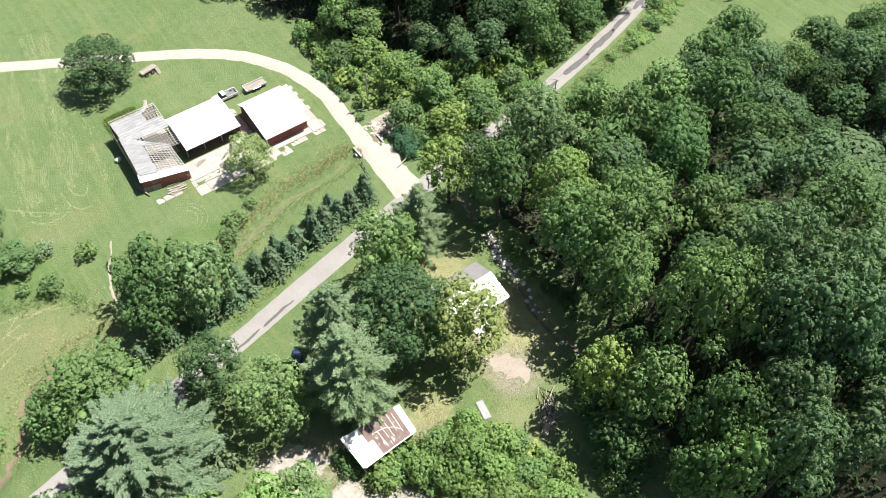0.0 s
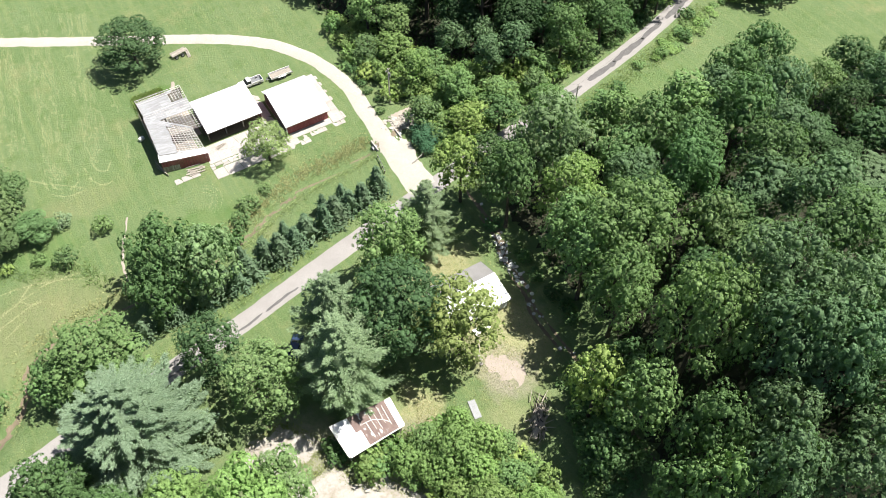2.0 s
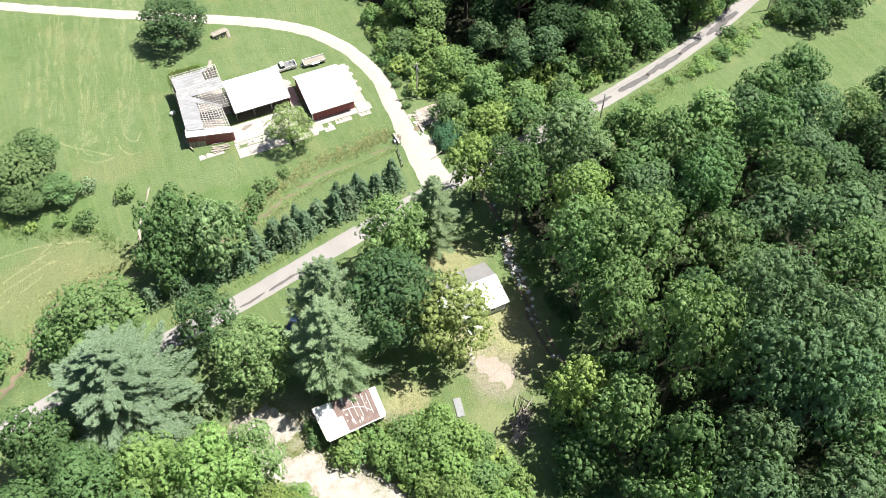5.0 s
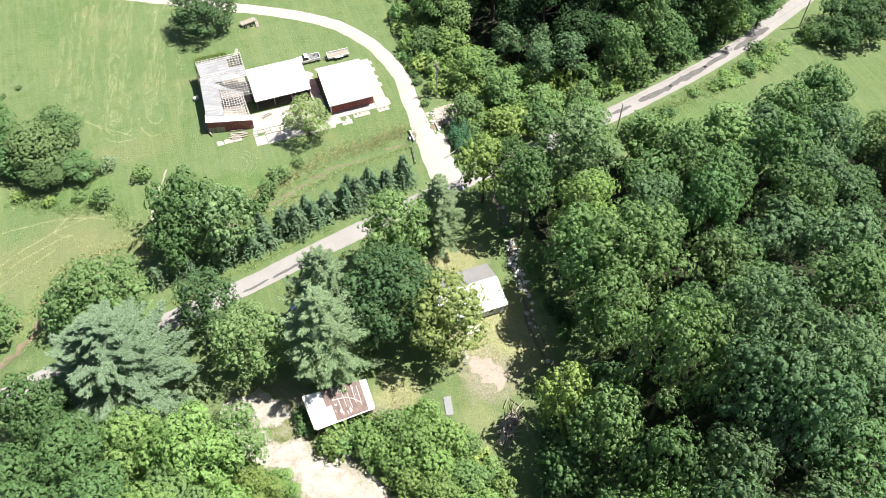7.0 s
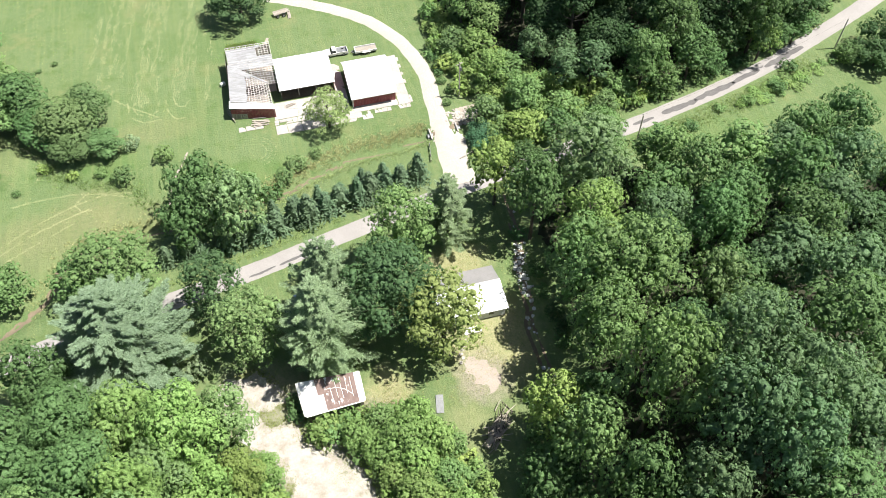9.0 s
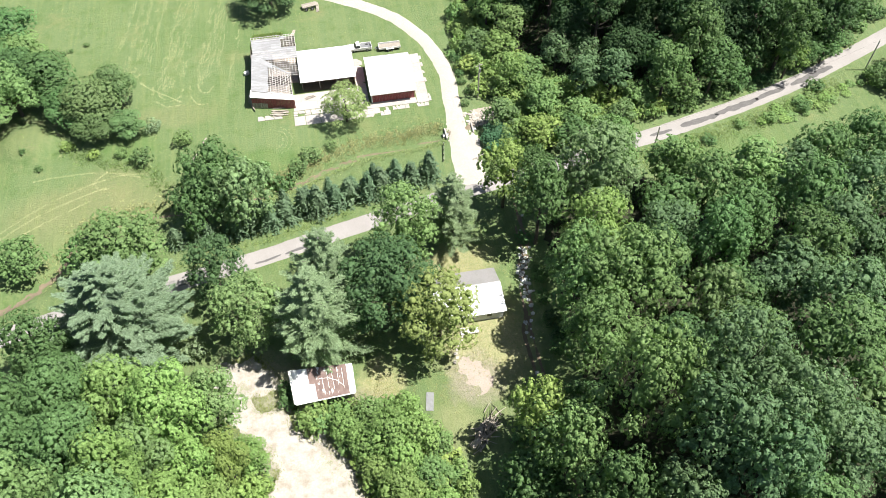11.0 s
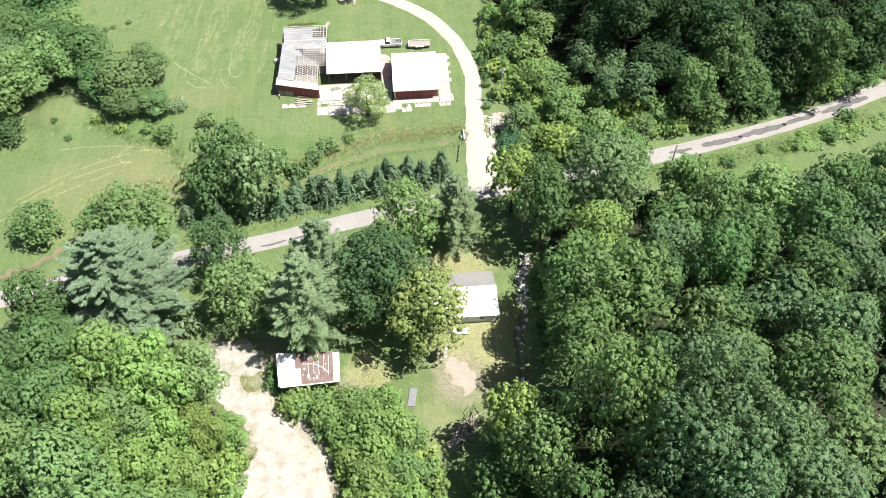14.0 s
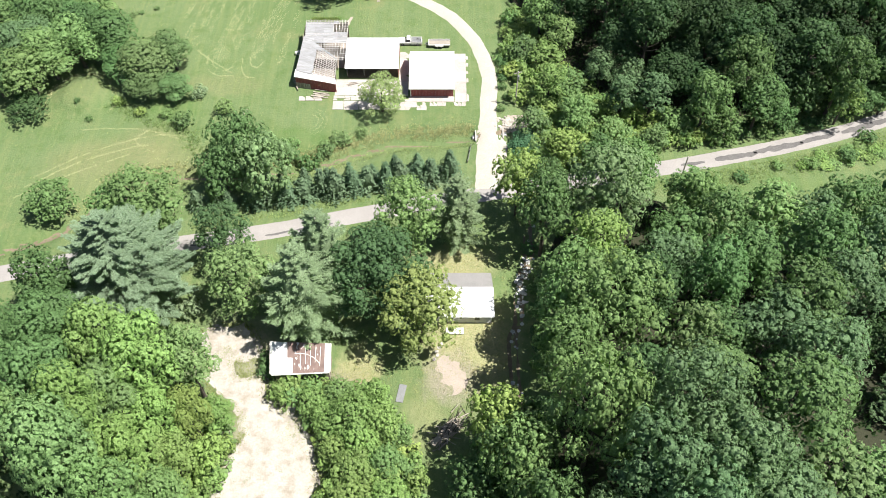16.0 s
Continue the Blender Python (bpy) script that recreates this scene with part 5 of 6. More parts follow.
slabs(-23.0, -9.6, 131.3, 136.2, 6, 2, 0, 0.25, 0.008)
slabs(-23.2, -13.2, 126.9, 129.6, 4, 1, 0.0, 0.3, 0.03)
slabs(-23.2, -12.8, 129.7, 131.2, 9, 2, 0.2, 0.36)
slabs(-12.4, -3.4, 126.8, 130.8, 8, 5, 0.42, 0.34)
slabs(-9.5, -7.4, 131.0, 145.2, 1, 6, 0.02, 0.25, 0.015)
slabs(-7.3, 2.4, 129.3, 130.8, 4, 1, 0, 0.2, 0.006)
slabs(2.5, 5.0, 129.2, 144.6, 1, 5, 0, 0.15, 0.006)
slabs(5.02, 5.5, 129.4, 143.8, 1, 12, 0.35, 0.2, 0.05)
slabs(-7.0, 4.0, 142.3, 144.0, 6, 1, 0.1)
slabs(-7.0, 4.8, 128.0, 129.2, 14, 1, 0.35)
slabs(-30.5, -25.5, 129.6, 131.0, 3, 1, 0.25)

# rusty shed under the pine
rs = empty("rusty_shed", pose(0, 0, 0), "low shed with a rusted white metal roof", "shed")
RQ = [(-27.35, 62.95, 3.5), (-18.15, 63.4, 3.5), (-18.2, 67.9, 4.75), (-27.85, 68.4, 4.6)]
roof_sheets(rs, RQ, 11, MAT["rust"], rows=2, pick=lambda i, j: MAT["tin"] if i in (0, 1, 2, 10) or (i == 3 and j == 0) else MAT["rust"])
beam("eave_trim", (-27.35, 62.93, 3.52), (-18.15, 63.38, 3.52), 0.3, MAT["white_paint"], rs, 0.06)
beam("verge_trim", (-27.38, 63.0, 3.57), (-27.88, 68.4, 4.67), 0.5, MAT["white_paint"], rs, 0.05)
beam("verge_trim", (-18.12, 63.45, 3.57), (-18.17, 67.9, 4.82), 0.25, MAT["white_paint"], rs, 0.05)
for f, g, h, k, w in ((0.50, 0.12, 0.49, 0.66, 0.09), (0.585, 0.30, 0.58, 0.86, 0.07), (0.67, 0.24, 0.66, 0.90, 0.07), (0.75, 0.34, 0.755, 0.92, 0.06),
                      (0.83, 0.22, 0.835, 0.88, 0.07), (0.44, 0.64, 0.60, 0.62, 0.08), (0.60, 0.62, 0.73, 0.50, 0.08), (0.73, 0.50, 0.83, 0.30, 0.08)):
    beam("loose_batten", Vector(quad_at(RQ, f, g)) + Vector((0, 0, 0.08)), Vector(quad_at(RQ, h, k)) + Vector((0, 0, 0.08)), w, MAT["white_paint"], rs, 0.04)
boards(rs, (-27.05, 63.45), (-18.45, 63.85), -0.1, 3.45, 0.4, MAT["old_wood"])
boards(rs, (-27.6, 68.1), (-27.1, 63.5), -0.1, 3.55, 0.4, MAT["white_paint"])
boards(rs, (-18.4, 63.9), (-18.45, 67.6), -0.1, 3.55, 0.4, MAT["old_wood"])
boards(rs, (-18.4, 67.6), (-27.6, 68.1), -0.1, 4.4, 0.4, MAT["old_wood"])

# white house beside the yard
hs = empty("white_house", pose(0, 0, 0), "small white house with a pale metal gable roof", "house")
E0, E1, RY, RZ = 74.4, 83.5, 79.5, 3.75
hx0, hx1 = -3.0, 8.7
roof_sheets(hs, [(hx0, E0, 2.35), (hx1, E0, 2.35), (hx1 - 0.1, RY, RZ), (hx0, RY, RZ)], 15, MAT["tin"])
roof_sheets(hs, [(hx1 - 0.3, E1, 2.45), (hx0, E1, 2.45), (hx0, RY, RZ), (hx1 - 0.1, RY, RZ)], 15, MAT["grey_roof"])
beam("ridge_cap", (hx0, RY, RZ + 0.05), (hx1 - 0.1, RY, RZ + 0.05), 0.3, MAT["tin"], hs, 0.05)
for k in range(22):
    one_box("clapboard", hx0 + 0.4, hx1 - 0.45, E0 + 0.42 - 0.012 * (k % 2), E0 + 0.56, 0.1 * k, 0.1 * k + 0.095, MAT["white_paint"], hs)
one_box("rear_wall", hx0 + 0.4, hx1 - 0.45, E1 - 0.55, E1 - 0.4, -0.1, 2.4, MAT["white_paint"], hs)
gable_end("gable_wall", hx1 - 0.5, E0 + 0.55, E1 - 0.55, RY, -0.1, 2.35, 3.6, MAT["white_paint"], hs)
gable_end("gable_wall", hx0 + 0.45, E0 + 0.55, E1 - 0.55, RY, -0.1, 2.35, 3.6, MAT["white_paint"], hs)
for xx in (-2.5, 1.2, 5.8):
    win = one_box("window", xx - 0.5, xx + 0.5, E0 + 0.36, E0 + 0.47, 0.95, 1.95, MAT["white_paint"], hs)
    one_box("pane", xx - 0.42, xx + 0.42, E0 + 0.34, E0 + 0.37, 1.02, 1.88, MAT["glass"], win)
one_box("foundation", hx0 + 0.35, hx1 - 0.4, E0 + 0.38, E1 - 0.38, -0.4, 0.02, MAT["concrete"], hs)
deck = empty("porch_step", pose(2.0, 73.0, 0), "small white wooden porch step before the house", "step")
for k in range(5):
    one_box("plank", -1.5, 1.5, -0.6 + 0.25 * k, -0.37 + 0.25 * k, 0.28, 0.33, MAT["white_paint"], deck)
one_box("skirt", -1.45, 1.45, -0.58, 0.6, -0.1, 0.275, MAT["old_wood"], deck)
for k in range(7):
    one_box("stepping_stone", -0.32, 0.32, -0.24, 0.24, -0.05, 0.06, MAT["concrete"], None, m=pose(0.6 - 0.35 * k + random.uniform(-.3, .3), 72.2 - 0.75 * k, 0.02, 0, 0, random.uniform(0, 90)), bevel=0.03)
for o in [o for o in scene.objects if o.name.startswith("stepping_stone")]:
    tagged(o, "flat pale stepping stone in the yard grass", "stepping stone", "yard stepping stones")

# loose sheet, log pile, small things of the yard
pn = empty("metal_panel", pose(-6.75, 61.4, 0.10, 2, 0, 79), "grey corrugated metal panel lying in the grass", "panel")
bm = bmesh.new()
for k in range(12):
    box(bm, -1.6, 1.6, -0.6 + 0.1 * k, -0.505 + 0.1 * k, 0.0, 0.03 + 0.025 * (k % 2))
part("sheet", bm, MAT["steel"], pn)
lp = empty("brush_pile", pose(1.1, 55.2, ground_z(1.1, 55.2), 0, 0, 50), "grey pile of cut branches and a pale log", "brush pile")
for k in range(110):
    a = random.gauss(0, 0.7)
    l = random.uniform(0.6, 1.5)
    c = Vector((random.gauss(0, 1.6), random.gauss(0, 0.6), random.uniform(0.1, 0.8)))
    w = Vector((math.cos(a) * l, math.sin(a) * l, random.uniform(-0.3, 0.3)))
    bm = bmesh.new()
    tube(bm, [c - w, c + Vector((0, 0, 0.1)), c + w], [0.09, 0.065, 0.03], 5)
    part("branch", bm, MAT["pale_bark"] if k % 5 else MAT["bark"], lp)
bm = bmesh.new()
tube(bm, [(-4.0, 0.35, 0.45), (-2.2, 0.15, 0.48)], [0.45, 0.42], 12)
part("log", bm, MAT["pale_bark"], lp, "pale sawn log")

# stones of the brook
brook = []
shapes = []
for s in range(4):
    bm = bmesh.new()
    bmesh.ops.create_icosphere(bm, subdivisions=1, radius=0.5)
    r0 = random.Random(900 + s)
    for v in bm.verts:
        v.co = Vector((v.co.x * r0.uniform(0.7, 1.3), v.co.y * r0.uniform(0.7, 1.3), v.co.z * r0.uniform(0.45, 0.75)))
    me = bpy.data.meshes.new("stone")
    bm.to_mesh(me)
    bm.free()
    me.materials.append(MAT["rock"])
    shapes.append(me)
bed = strip("brook_bed", BROOK, (1.8, 2.6, 2.2, 1.8, 1.6), 0.05, MAT["mud"], "shaded stony brook bed below the woods", "brook", 0.4)
line = spline(BROOK, 0.28)
for i, p in enumerate(line):
    dens = 1.0 if 79.5 < p.y < 89 else (0.16 if 70 < p.y < 90 else 0.03)
    for k in range(6):
        if random.random() < dens * 0.6:
            q = p + Vector((random.gauss(0, 0.6), random.gauss(0, 0.5), 0))
            o = new("stone", random.choice(shapes))
            o.parent = bed
            sc = random.uniform(0.15, 0.5) if random.random() < 0.7 else random.uniform(0.5, 0.95)
            o.matrix_basis = Matrix.LocRotScale((q.x, q.y, ground_z(q.x, q.y) + 0.12 * sc), Euler((random.uniform(-.3, .3), random.uniform(-.3, .3), random.uniform(0, 6))), (sc, sc, sc))

# culvert under the drive, with rubble at both mouths
cv = empty("culvert", pose(0, 0, 0), "concrete culvert with stone rubble under the driveway", "culvert")
one_box("headwall", 6.5, 6.8, 117.9, 120.9, -1.6, 0.16, MAT["concrete"], cv, bevel=0.04)
one_box("headwall", 12.1, 12.4, 118.6, 121.8, -1.6, 0.16, MAT["concrete"], cv, bevel=0.04)
bm = bmesh.new()
tube(bm, [(6.0, 119.3, -0.75), (12.9, 120.3, -0.75)], [0.6, 0.6], 12)
part("pipe", bm, MAT["steel"], cv)
MAT["rubble"] = surface("pale_rubble", (0.36, 0.33, 0.29), (0.43, 0.40, 0.355), (0.22, 0.20, 0.17), 0.7, 4, 0.9, 0, 0.4, 0.03, (1, 1, 1), 0.3)
rubble = []
for me in shapes:
    me = me.copy()
    me.materials[0] = MAT["rubble"]
    rubble.append(me)
rb = tagged(new("rubble_bank"), "bank of pale broken stone beside the driveway", "rubble", kind="structure")
for k in range(150):
    a, b = random.gauss(14.2, 1.5), random.gauss(122.7, 0.9)
    o = new("stone", random.choice(rubble))
    o.parent = rb
    sc = random.uniform(0.3, 1.0)
    o.matrix_basis = Matrix.LocRotScale((a, b, ground_z(a, b) + 0.1 * sc), Euler((random.uniform(-.4, .4), 0, random.uniform(0, 6))), (sc, sc, sc * 0.9))
patch("rubble_soil", [(11.6, 121.2), (13.4, 120.2), (17.2, 121.8), (18, 125.2), (13.2, 124.9)], 0.05, MAT["dirt"], "pale soil round the broken stone", "soil", 0.35, 0.6)


# ---- vehicles ----
def wheel(x, y, r, parent, w=0.24):
    bm = bmesh.new()
    tube(bm, [(x, y - w / 2, r), (x, y - w / 2 + 0.03, r), (x, y + w / 2 - 0.03, r), (x, y + w / 2, r)], [r * 0.9, r, r, r * 0.9], 16)
    ty = part("wheel", bm, MAT["black"], parent, "black tyre")
    bm = bmesh.new()
    tube(bm, [(x, y - w / 2 - 0.012, r), (x, y + w / 2 + 0.012, r)], [r * 0.55, r * 0.55], 12)
    part("rim", bm, MAT["steel"], ty)


def prism(name, prof, y0, y1, material, parent, inset=0.0, label=""):
    """A body drawn by its outline in x and z, from y0 to y1, narrower by inset at the top."""
    zs = [p[1] for p in prof]
    bm = bmesh.new()
    A, B = [], []
    for x, z in prof:
        k = inset * (z - min(zs)) / (max(zs) - min(zs))
        A.append(bm.verts.new((x, y0 + k, z)))
        B.append(bm.verts.new((x, y1 - k, z)))
    bm.faces.new(A)
    bm.faces.new(B[::-1])
    for i in range(len(prof)):
        bm.faces.new((A[i], B[i], B[(i + 1) % len(prof)], A[(i + 1) % len(prof)]))
    bmesh.ops.recalc_face_normals(bm, faces=bm.faces)
    bmesh.ops.bevel(bm, geom=list(bm.edges), offset=0.035, segments=2, affect="EDGES")
    return part(name, bm, material, parent, label)


truck = empty("pickup_truck", pose(-7.3, 148.2, 0.0, 0, 0, 0), "white pickup truck with an open bed on the grass", "pickup truck")
prism("body", [(-2.6, 0.45), (-0.15, 0.42), (-0.15, 0.98), (-1.1, 1.06), (-2.5, 0.98), (-2.62, 0.8)], -0.93, 0.93, MAT["car_white"], truck)
prism("cab", [(-1.35, 1.02), (0.15, 1.0), (0.15, 0.5), (-1.2, 0.5)], -0.92, 0.92, MAT["car_white"], truck)
prism("greenhouse", [(-1.25, 1.0), (0.08, 1.0), (-0.02, 1.62), (-0.75, 1.62)], -0.86, 0.86, MAT["glass"], truck, 0.12, "dark cab windows")
prism("roof", [(-0.82, 1.60), (0.02, 1.60), (-0.02, 1.70), (-0.72, 1.70)], -0.76, 0.76, MAT["car_white"], truck)
for yy in (-0.93, 0.83):
    one_box("bed_side", 0.18, 2.55, yy, yy + 0.10, 0.45, 1.12, MAT["car_white"], truck, bevel=0.02)
one_box("tailgate", 2.48, 2.58, -0.82, 0.82, 0.5, 1.10, MAT["car_white"], truck, bevel=0.02)
one_box("bed_floor", 0.2, 2.5, -0.83, 0.83, 0.45, 0.55, MAT["steel"], truck)
one_box("bumper", 2.58, 2.70, -0.85, 0.85, 0.40, 0.58, MAT["steel"], truck, bevel=0.02)
one_box("bumper", -2.76, -2.62, -0.88, 0.88, 0.40, 0.62, MAT["steel"], truck, bevel=0.02)
for yy in (-0.6, 0.6):
    one_box("headlight", -2.68, -2.60, yy - 0.18, yy + 0.18, 0.68, 0.86, MAT["glass"], truck)
for xx in (-1.75, 1.6):
    for yy in (-0.82, 0.82):
        wheel(xx, yy, 0.37, truck)

trl = empty("utility_trailer", pose(-0.8, 147.5, 0.0), "white low-sided utility trailer behind the truck", "trailer")
one_box("deck", -2.4, 2.4, -0.95, 0.95, 0.55, 0.63, MAT["old_wood"], trl)
for yy in (-0.98, 0.90):
    one_box("side_rail", -2.4, 2.4, yy, yy + 0.08, 0.63, 1.05, MAT["car_white"], trl, bevel=0.015)
one_box("front_rail", -2.44, -2.36, -0.95, 0.95, 0.63, 1.05, MAT["car_white"], trl, bevel=0.015)
beam("drawbar", (-2.3, 0.6, 0.5), (-3.3, 0, 0.5), 0.10, MAT["steel"], trl)
beam("drawbar", (-2.3, -0.6, 0.5), (-3.3, 0, 0.5), 0.10, MAT["steel"], trl)
one_box("fender", -0.9, 0.9, 0.95, 1.25, 0.72, 0.78, MAT["car_white"], trl, bevel=0.02)
one_box("fender", -0.9, 0.9, -1.25, -0.95, 0.72, 0.78, MAT["car_white"], trl, bevel=0.02)
for xx in (-0.42, 0.42):
    for yy in (-1.1, 1.1):
        wheel(xx, yy, 0.32, trl, 0.2)

car = empty("parked_car", pose(-26.0, 85.8, 0.0, 0, 0, 52), "dark blue parked car in the tree shade", "car")
prism("body", [(-2.2, 0.35), (2.2, 0.35), (2.25, 0.75), (1.4, 0.92), (-1.5, 0.95), (-2.25, 0.85)], -0.88, 0.88, MAT["car_blue"], car)
prism("windows", [(-1.7, 0.92), (1.1, 0.90), (0.35, 1.36), (-1.15, 1.38)], -0.80, 0.80, MAT["glass"], car, 0.14, "dark glass")
prism("roof", [(-1.15, 1.36), (0.35, 1.34), (0.25, 1.43), (-1.05, 1.44)], -0.66, 0.66, MAT["car_blue"], car)
for xx in (-1.35, 1.35):
    for yy in (-0.8, 0.8):
        wheel(xx, yy, 0.31, car, 0.2)

wag = empty("old_wagon", pose(-16.7, 164.6, 0.0, 0, 0, 12), "grey broken farm wagon lying in the grass", "wagon")
for k in range(6):
    beam("plank", (-1.9, -0.2 + 0.24 * k, 0.75 + 0.02 * k), (1.8 + random.uniform(-.3, .3), -0.1 + 0.24 * k, 0.75), 0.21, MAT["old_wood"], wag, 0.05)
for k in range(3):
    beam("plank", (0.9 + 0.25 * k, -1.9, 0.12), (1.4 + 0.22 * k, 0.0, 0.6), 0.2, MAT["old_wood"], wag, 0.05)
beam("axle", (-0.9, -0.9, 0.4), (-0.9, 1.3, 0.4), 0.12, MAT["dark_wood"], wag)
wheel(0.2, -0.75, 0.45, wag)
wheel(-1.2, -0.6, 0.4, wag)

tank = empty("white_tank", pose(-32.2, 144.5, 0.0, 0, 0, 25), "small white box tank beside the old barn", "tank")
one_box("tank_body", -0.55, 0.55, -0.35, 0.35, 0.05, 0.75, MAT["white_paint"], tank, bevel=0.08)
one_box("base", -0.5, 0.5, -0.3, 0.3, -0.05, 0.06, MAT["old_wood"], tank)


# ---- poles, wires, gate ----
def utility_pole(x, y, h, label, arm=True, turn=0.0, tilt=0.0):
    ob = empty("utility_pole", pose(x, y, ground_z(x, y), tilt, 0, turn), label, "utility pole", "utility poles")
    bm = bmesh.new()
    tube(bm, [(0, 0, -1), (0, 0, h * 0.5), (0, 0, h)], [0.17, 0.14, 0.11], 10)
    part("shaft", bm, MAT["pole"], ob)
    if arm:
        beam("crossarm", (-0.8, 0.12, h - 0.5), (0.8, 0.12, h - 0.5), 0.11, MAT["pole"], ob)
        bm = bmesh.new()
        tube(bm, [(0.0, -0.32, h - 1.9), (0.0, -0.32, h - 1.0)], [0.22, 0.22], 12)
        part("transformer", bm, MAT["steel"], ob, "grey transformer can")
    for xx in (-0.7, 0.0, 0.7) if arm else (0.0,):
        bm = bmesh.new()
        tube(bm, [(xx, 0.12, h - 0.45 if arm else h), (xx, 0.12, h - 0.25 if arm else h + 0.15)], [0.05, 0.03], 6)
        part("insulator", bm, MAT["glass"], ob)
    return ob


utility_pole(15.2, 128.6, 9.0, "tall pale utility pole with a transformer by the driveway", True, 20)
utility_pole(46.1, 107.0, 7.0, "plain wooden pole at the road edge", False)
utility_pole(99.1, 121.8, 8.0, "plain wooden pole at the road edge", False)


def wire(a, b, sag, label):
    a, b = Vector(a), Vector(b)
    bm = bmesh.new()
    pts = [a.lerp(b, k / 14) - Vector((0, 0, sag * 4 * (k / 14) * (1 - k / 14))) for k in range(15)]
    tube(bm, pts, [0.011] * 15, 4)
    tagged(part("power_line", bm, MAT["black"], None), label, "cable", "overhead wires")


wire((15.8, 128.5, 8.6), (46.1, 107.1, 7.0), 0.9, "thin black overhead wire between the poles")
wire((14.7, 128.7, 8.6), (22, 100, 7.2), 0.8, "thin black overhead wire down to the yard")
wire((46.1, 107.1, 7.0), (99.1, 121.9, 8.0), 1.2, "thin black overhead wire along the road")

gt = empty("pole_gate", pose(0, 0, 0), "low rusty pipe gate with a dark post at the drive", "gate")
beam("post", (13.3, 111.9, -0.3), (13.3, 111.9, 1.2), 0.2, MAT["dark_wood"], gt)
beam("arm", (13.3, 111.9, 0.9), (10.6, 111.2, 0.5), 0.10, MAT["pole"], gt)
gr = empty("guard_rail", pose(0, 0, 0), "short grey guard rail beside the driveway", "guard rail")
for k in range(4):
    beam("post", (5.6 - 0.25 * k, 116.2 - 1.4 * k, -0.4), (5.6 - 0.25 * k, 116.2 - 1.4 * k, 0.75), 0.14, MAT["old_wood"], gr)
beam("rail", (5.7, 116.4, 0.6), (4.9, 111.8, 0.6), 0.06, MAT["steel"], gr, 0.3)

# darker repair strips in the road
for k, (x, y, l, w, a) in enumerate(((67.5, 116.0, 11.0, 1.5, 14), (76.0, 118.6, 8.0, 1.1, 16), (58.5, 113.6, 9.0, 1.4, 12), (87.0, 122.2, 12.0, 1.5, 19), (49.5, 111.6, 5.0, 0.8, 11), (-24.0, 95.8, 7.0, 0.55, 14), (-30.5, 94.2, 5.0, 0.45, 14), (-43.5, 91.8, 6.0, 0.5, 12))):
    d0 = Vector((math.cos(radians(a)), math.sin(radians(a)), 0))
    n0 = Vector((-d0.y, d0.x, 0))
    vs, fs = [], []
    for i in range(25):
        p = Vector((x, y, 0)) + d0 * l * (i / 24 - 0.5)
        e = w * (0.35 + 0.65 * math.sin(math.pi * i / 24) ** 0.5) * (1 + 0.5 * noise.noise(p * 0.9))
        o = 0.25 * noise.noise(p * 0.5 + Vector((0, 0, k)))
        for s in (-1, 1):
            q = p + n0 * (o + s * e / 2)
            vs.append((q.x, q.y, ground_z(q.x, q.y) + 0.062))
        if i:
            fs.append((2 * i - 2, 2 * i, 2 * i + 1, 2 * i - 1))
    tagged(put("road_patch", vs, fs, MAT["patch"]), "dark ragged asphalt repair strip on the road", "road patch", kind="structure")


# ---- grasses ----
def tufts(name, spots, h, w, material, color, label, category, per=5, lean=0.45):
    """Many blades of grass in tufts, in one object."""
    g = np.random.default_rng(len(spots) + 3)
    P = np.repeat(np.array(spots, float), per, 0)
    P[:, :2] += g.normal(size=(len(P), 2)) * w * 1.3
    z = height(P[:, 0], P[:, 1])
    a = g.uniform(0, 6.283, len(P))
    dx, dy = np.cos(a), np.sin(a)
    H = h * g.uniform(0.5, 1.2, len(P))
    L = lean * g.uniform(0.3, 1.3, len(P)) * H
    b0 = np.stack([P[:, 0] - dy * w / 2, P[:, 1] + dx * w / 2, z - 0.02], 1)
    b1 = np.stack([P[:, 0] + dy * w / 2, P[:, 1] - dx * w / 2, z - 0.02], 1)
    t0 = np.stack([P[:, 0] + dx * L, P[:, 1] + dy * L, z + H], 1)
    V = np.stack([b0, b1, t0], 1).reshape(-1, 3)
    F = np.arange(len(V)).reshape(-1, 3)
    ob = new(name, mesh_of(name, V, F, material))
    ob.color = (*color, 1)
    return tagged(ob, label, category, kind="stuff")


def along(line, n, side, spread):
    pts = spline(line, 0.5)
    out = []
    for _ in range(n):
        p = random.choice(pts)
        q = (p.x + random.gauss(0, spread), p.y + side + random.gauss(0, spread))
        if near_line(*q, DRIVE) > 2.8 and near_line(*q, ROAD) > 2.8:
            out.append(q)
    return out


tufts("bank_weeds", along(CREEK[8:14], 1100, 2.6, 1.0) + along(CREEK[3:9], 400, 1.8, 1.0), 0.20, 0.15, MAT["leaf"], (0.33, 0.345, 0.17), "tall tan and green weeds on the creek bank", "weeds", 10, 1.3)
tufts("bank_weeds", along(CREEK[6:14], 900, -1.5, 0.8), 0.20, 0.14, MAT["leaf"], (0.26, 0.33, 0.14), "green weeds along the creek", "weeds", 8, 1.3)
for x, y, h, r in ((14.9, 115.0, 2.8, 1.9), (16.4, 117.2, 3.0, 2.2), (14.6, 112.8, 2.4, 1.5), (17.4, 114.4, 2.6, 2.0)):
    plant("vine", x, y, ground_z(x, y) + h, r, "reed", "reed_clump", "dense rounded clump of blue-green reeds by the culvert", "reeds", "reeds by the culvert")
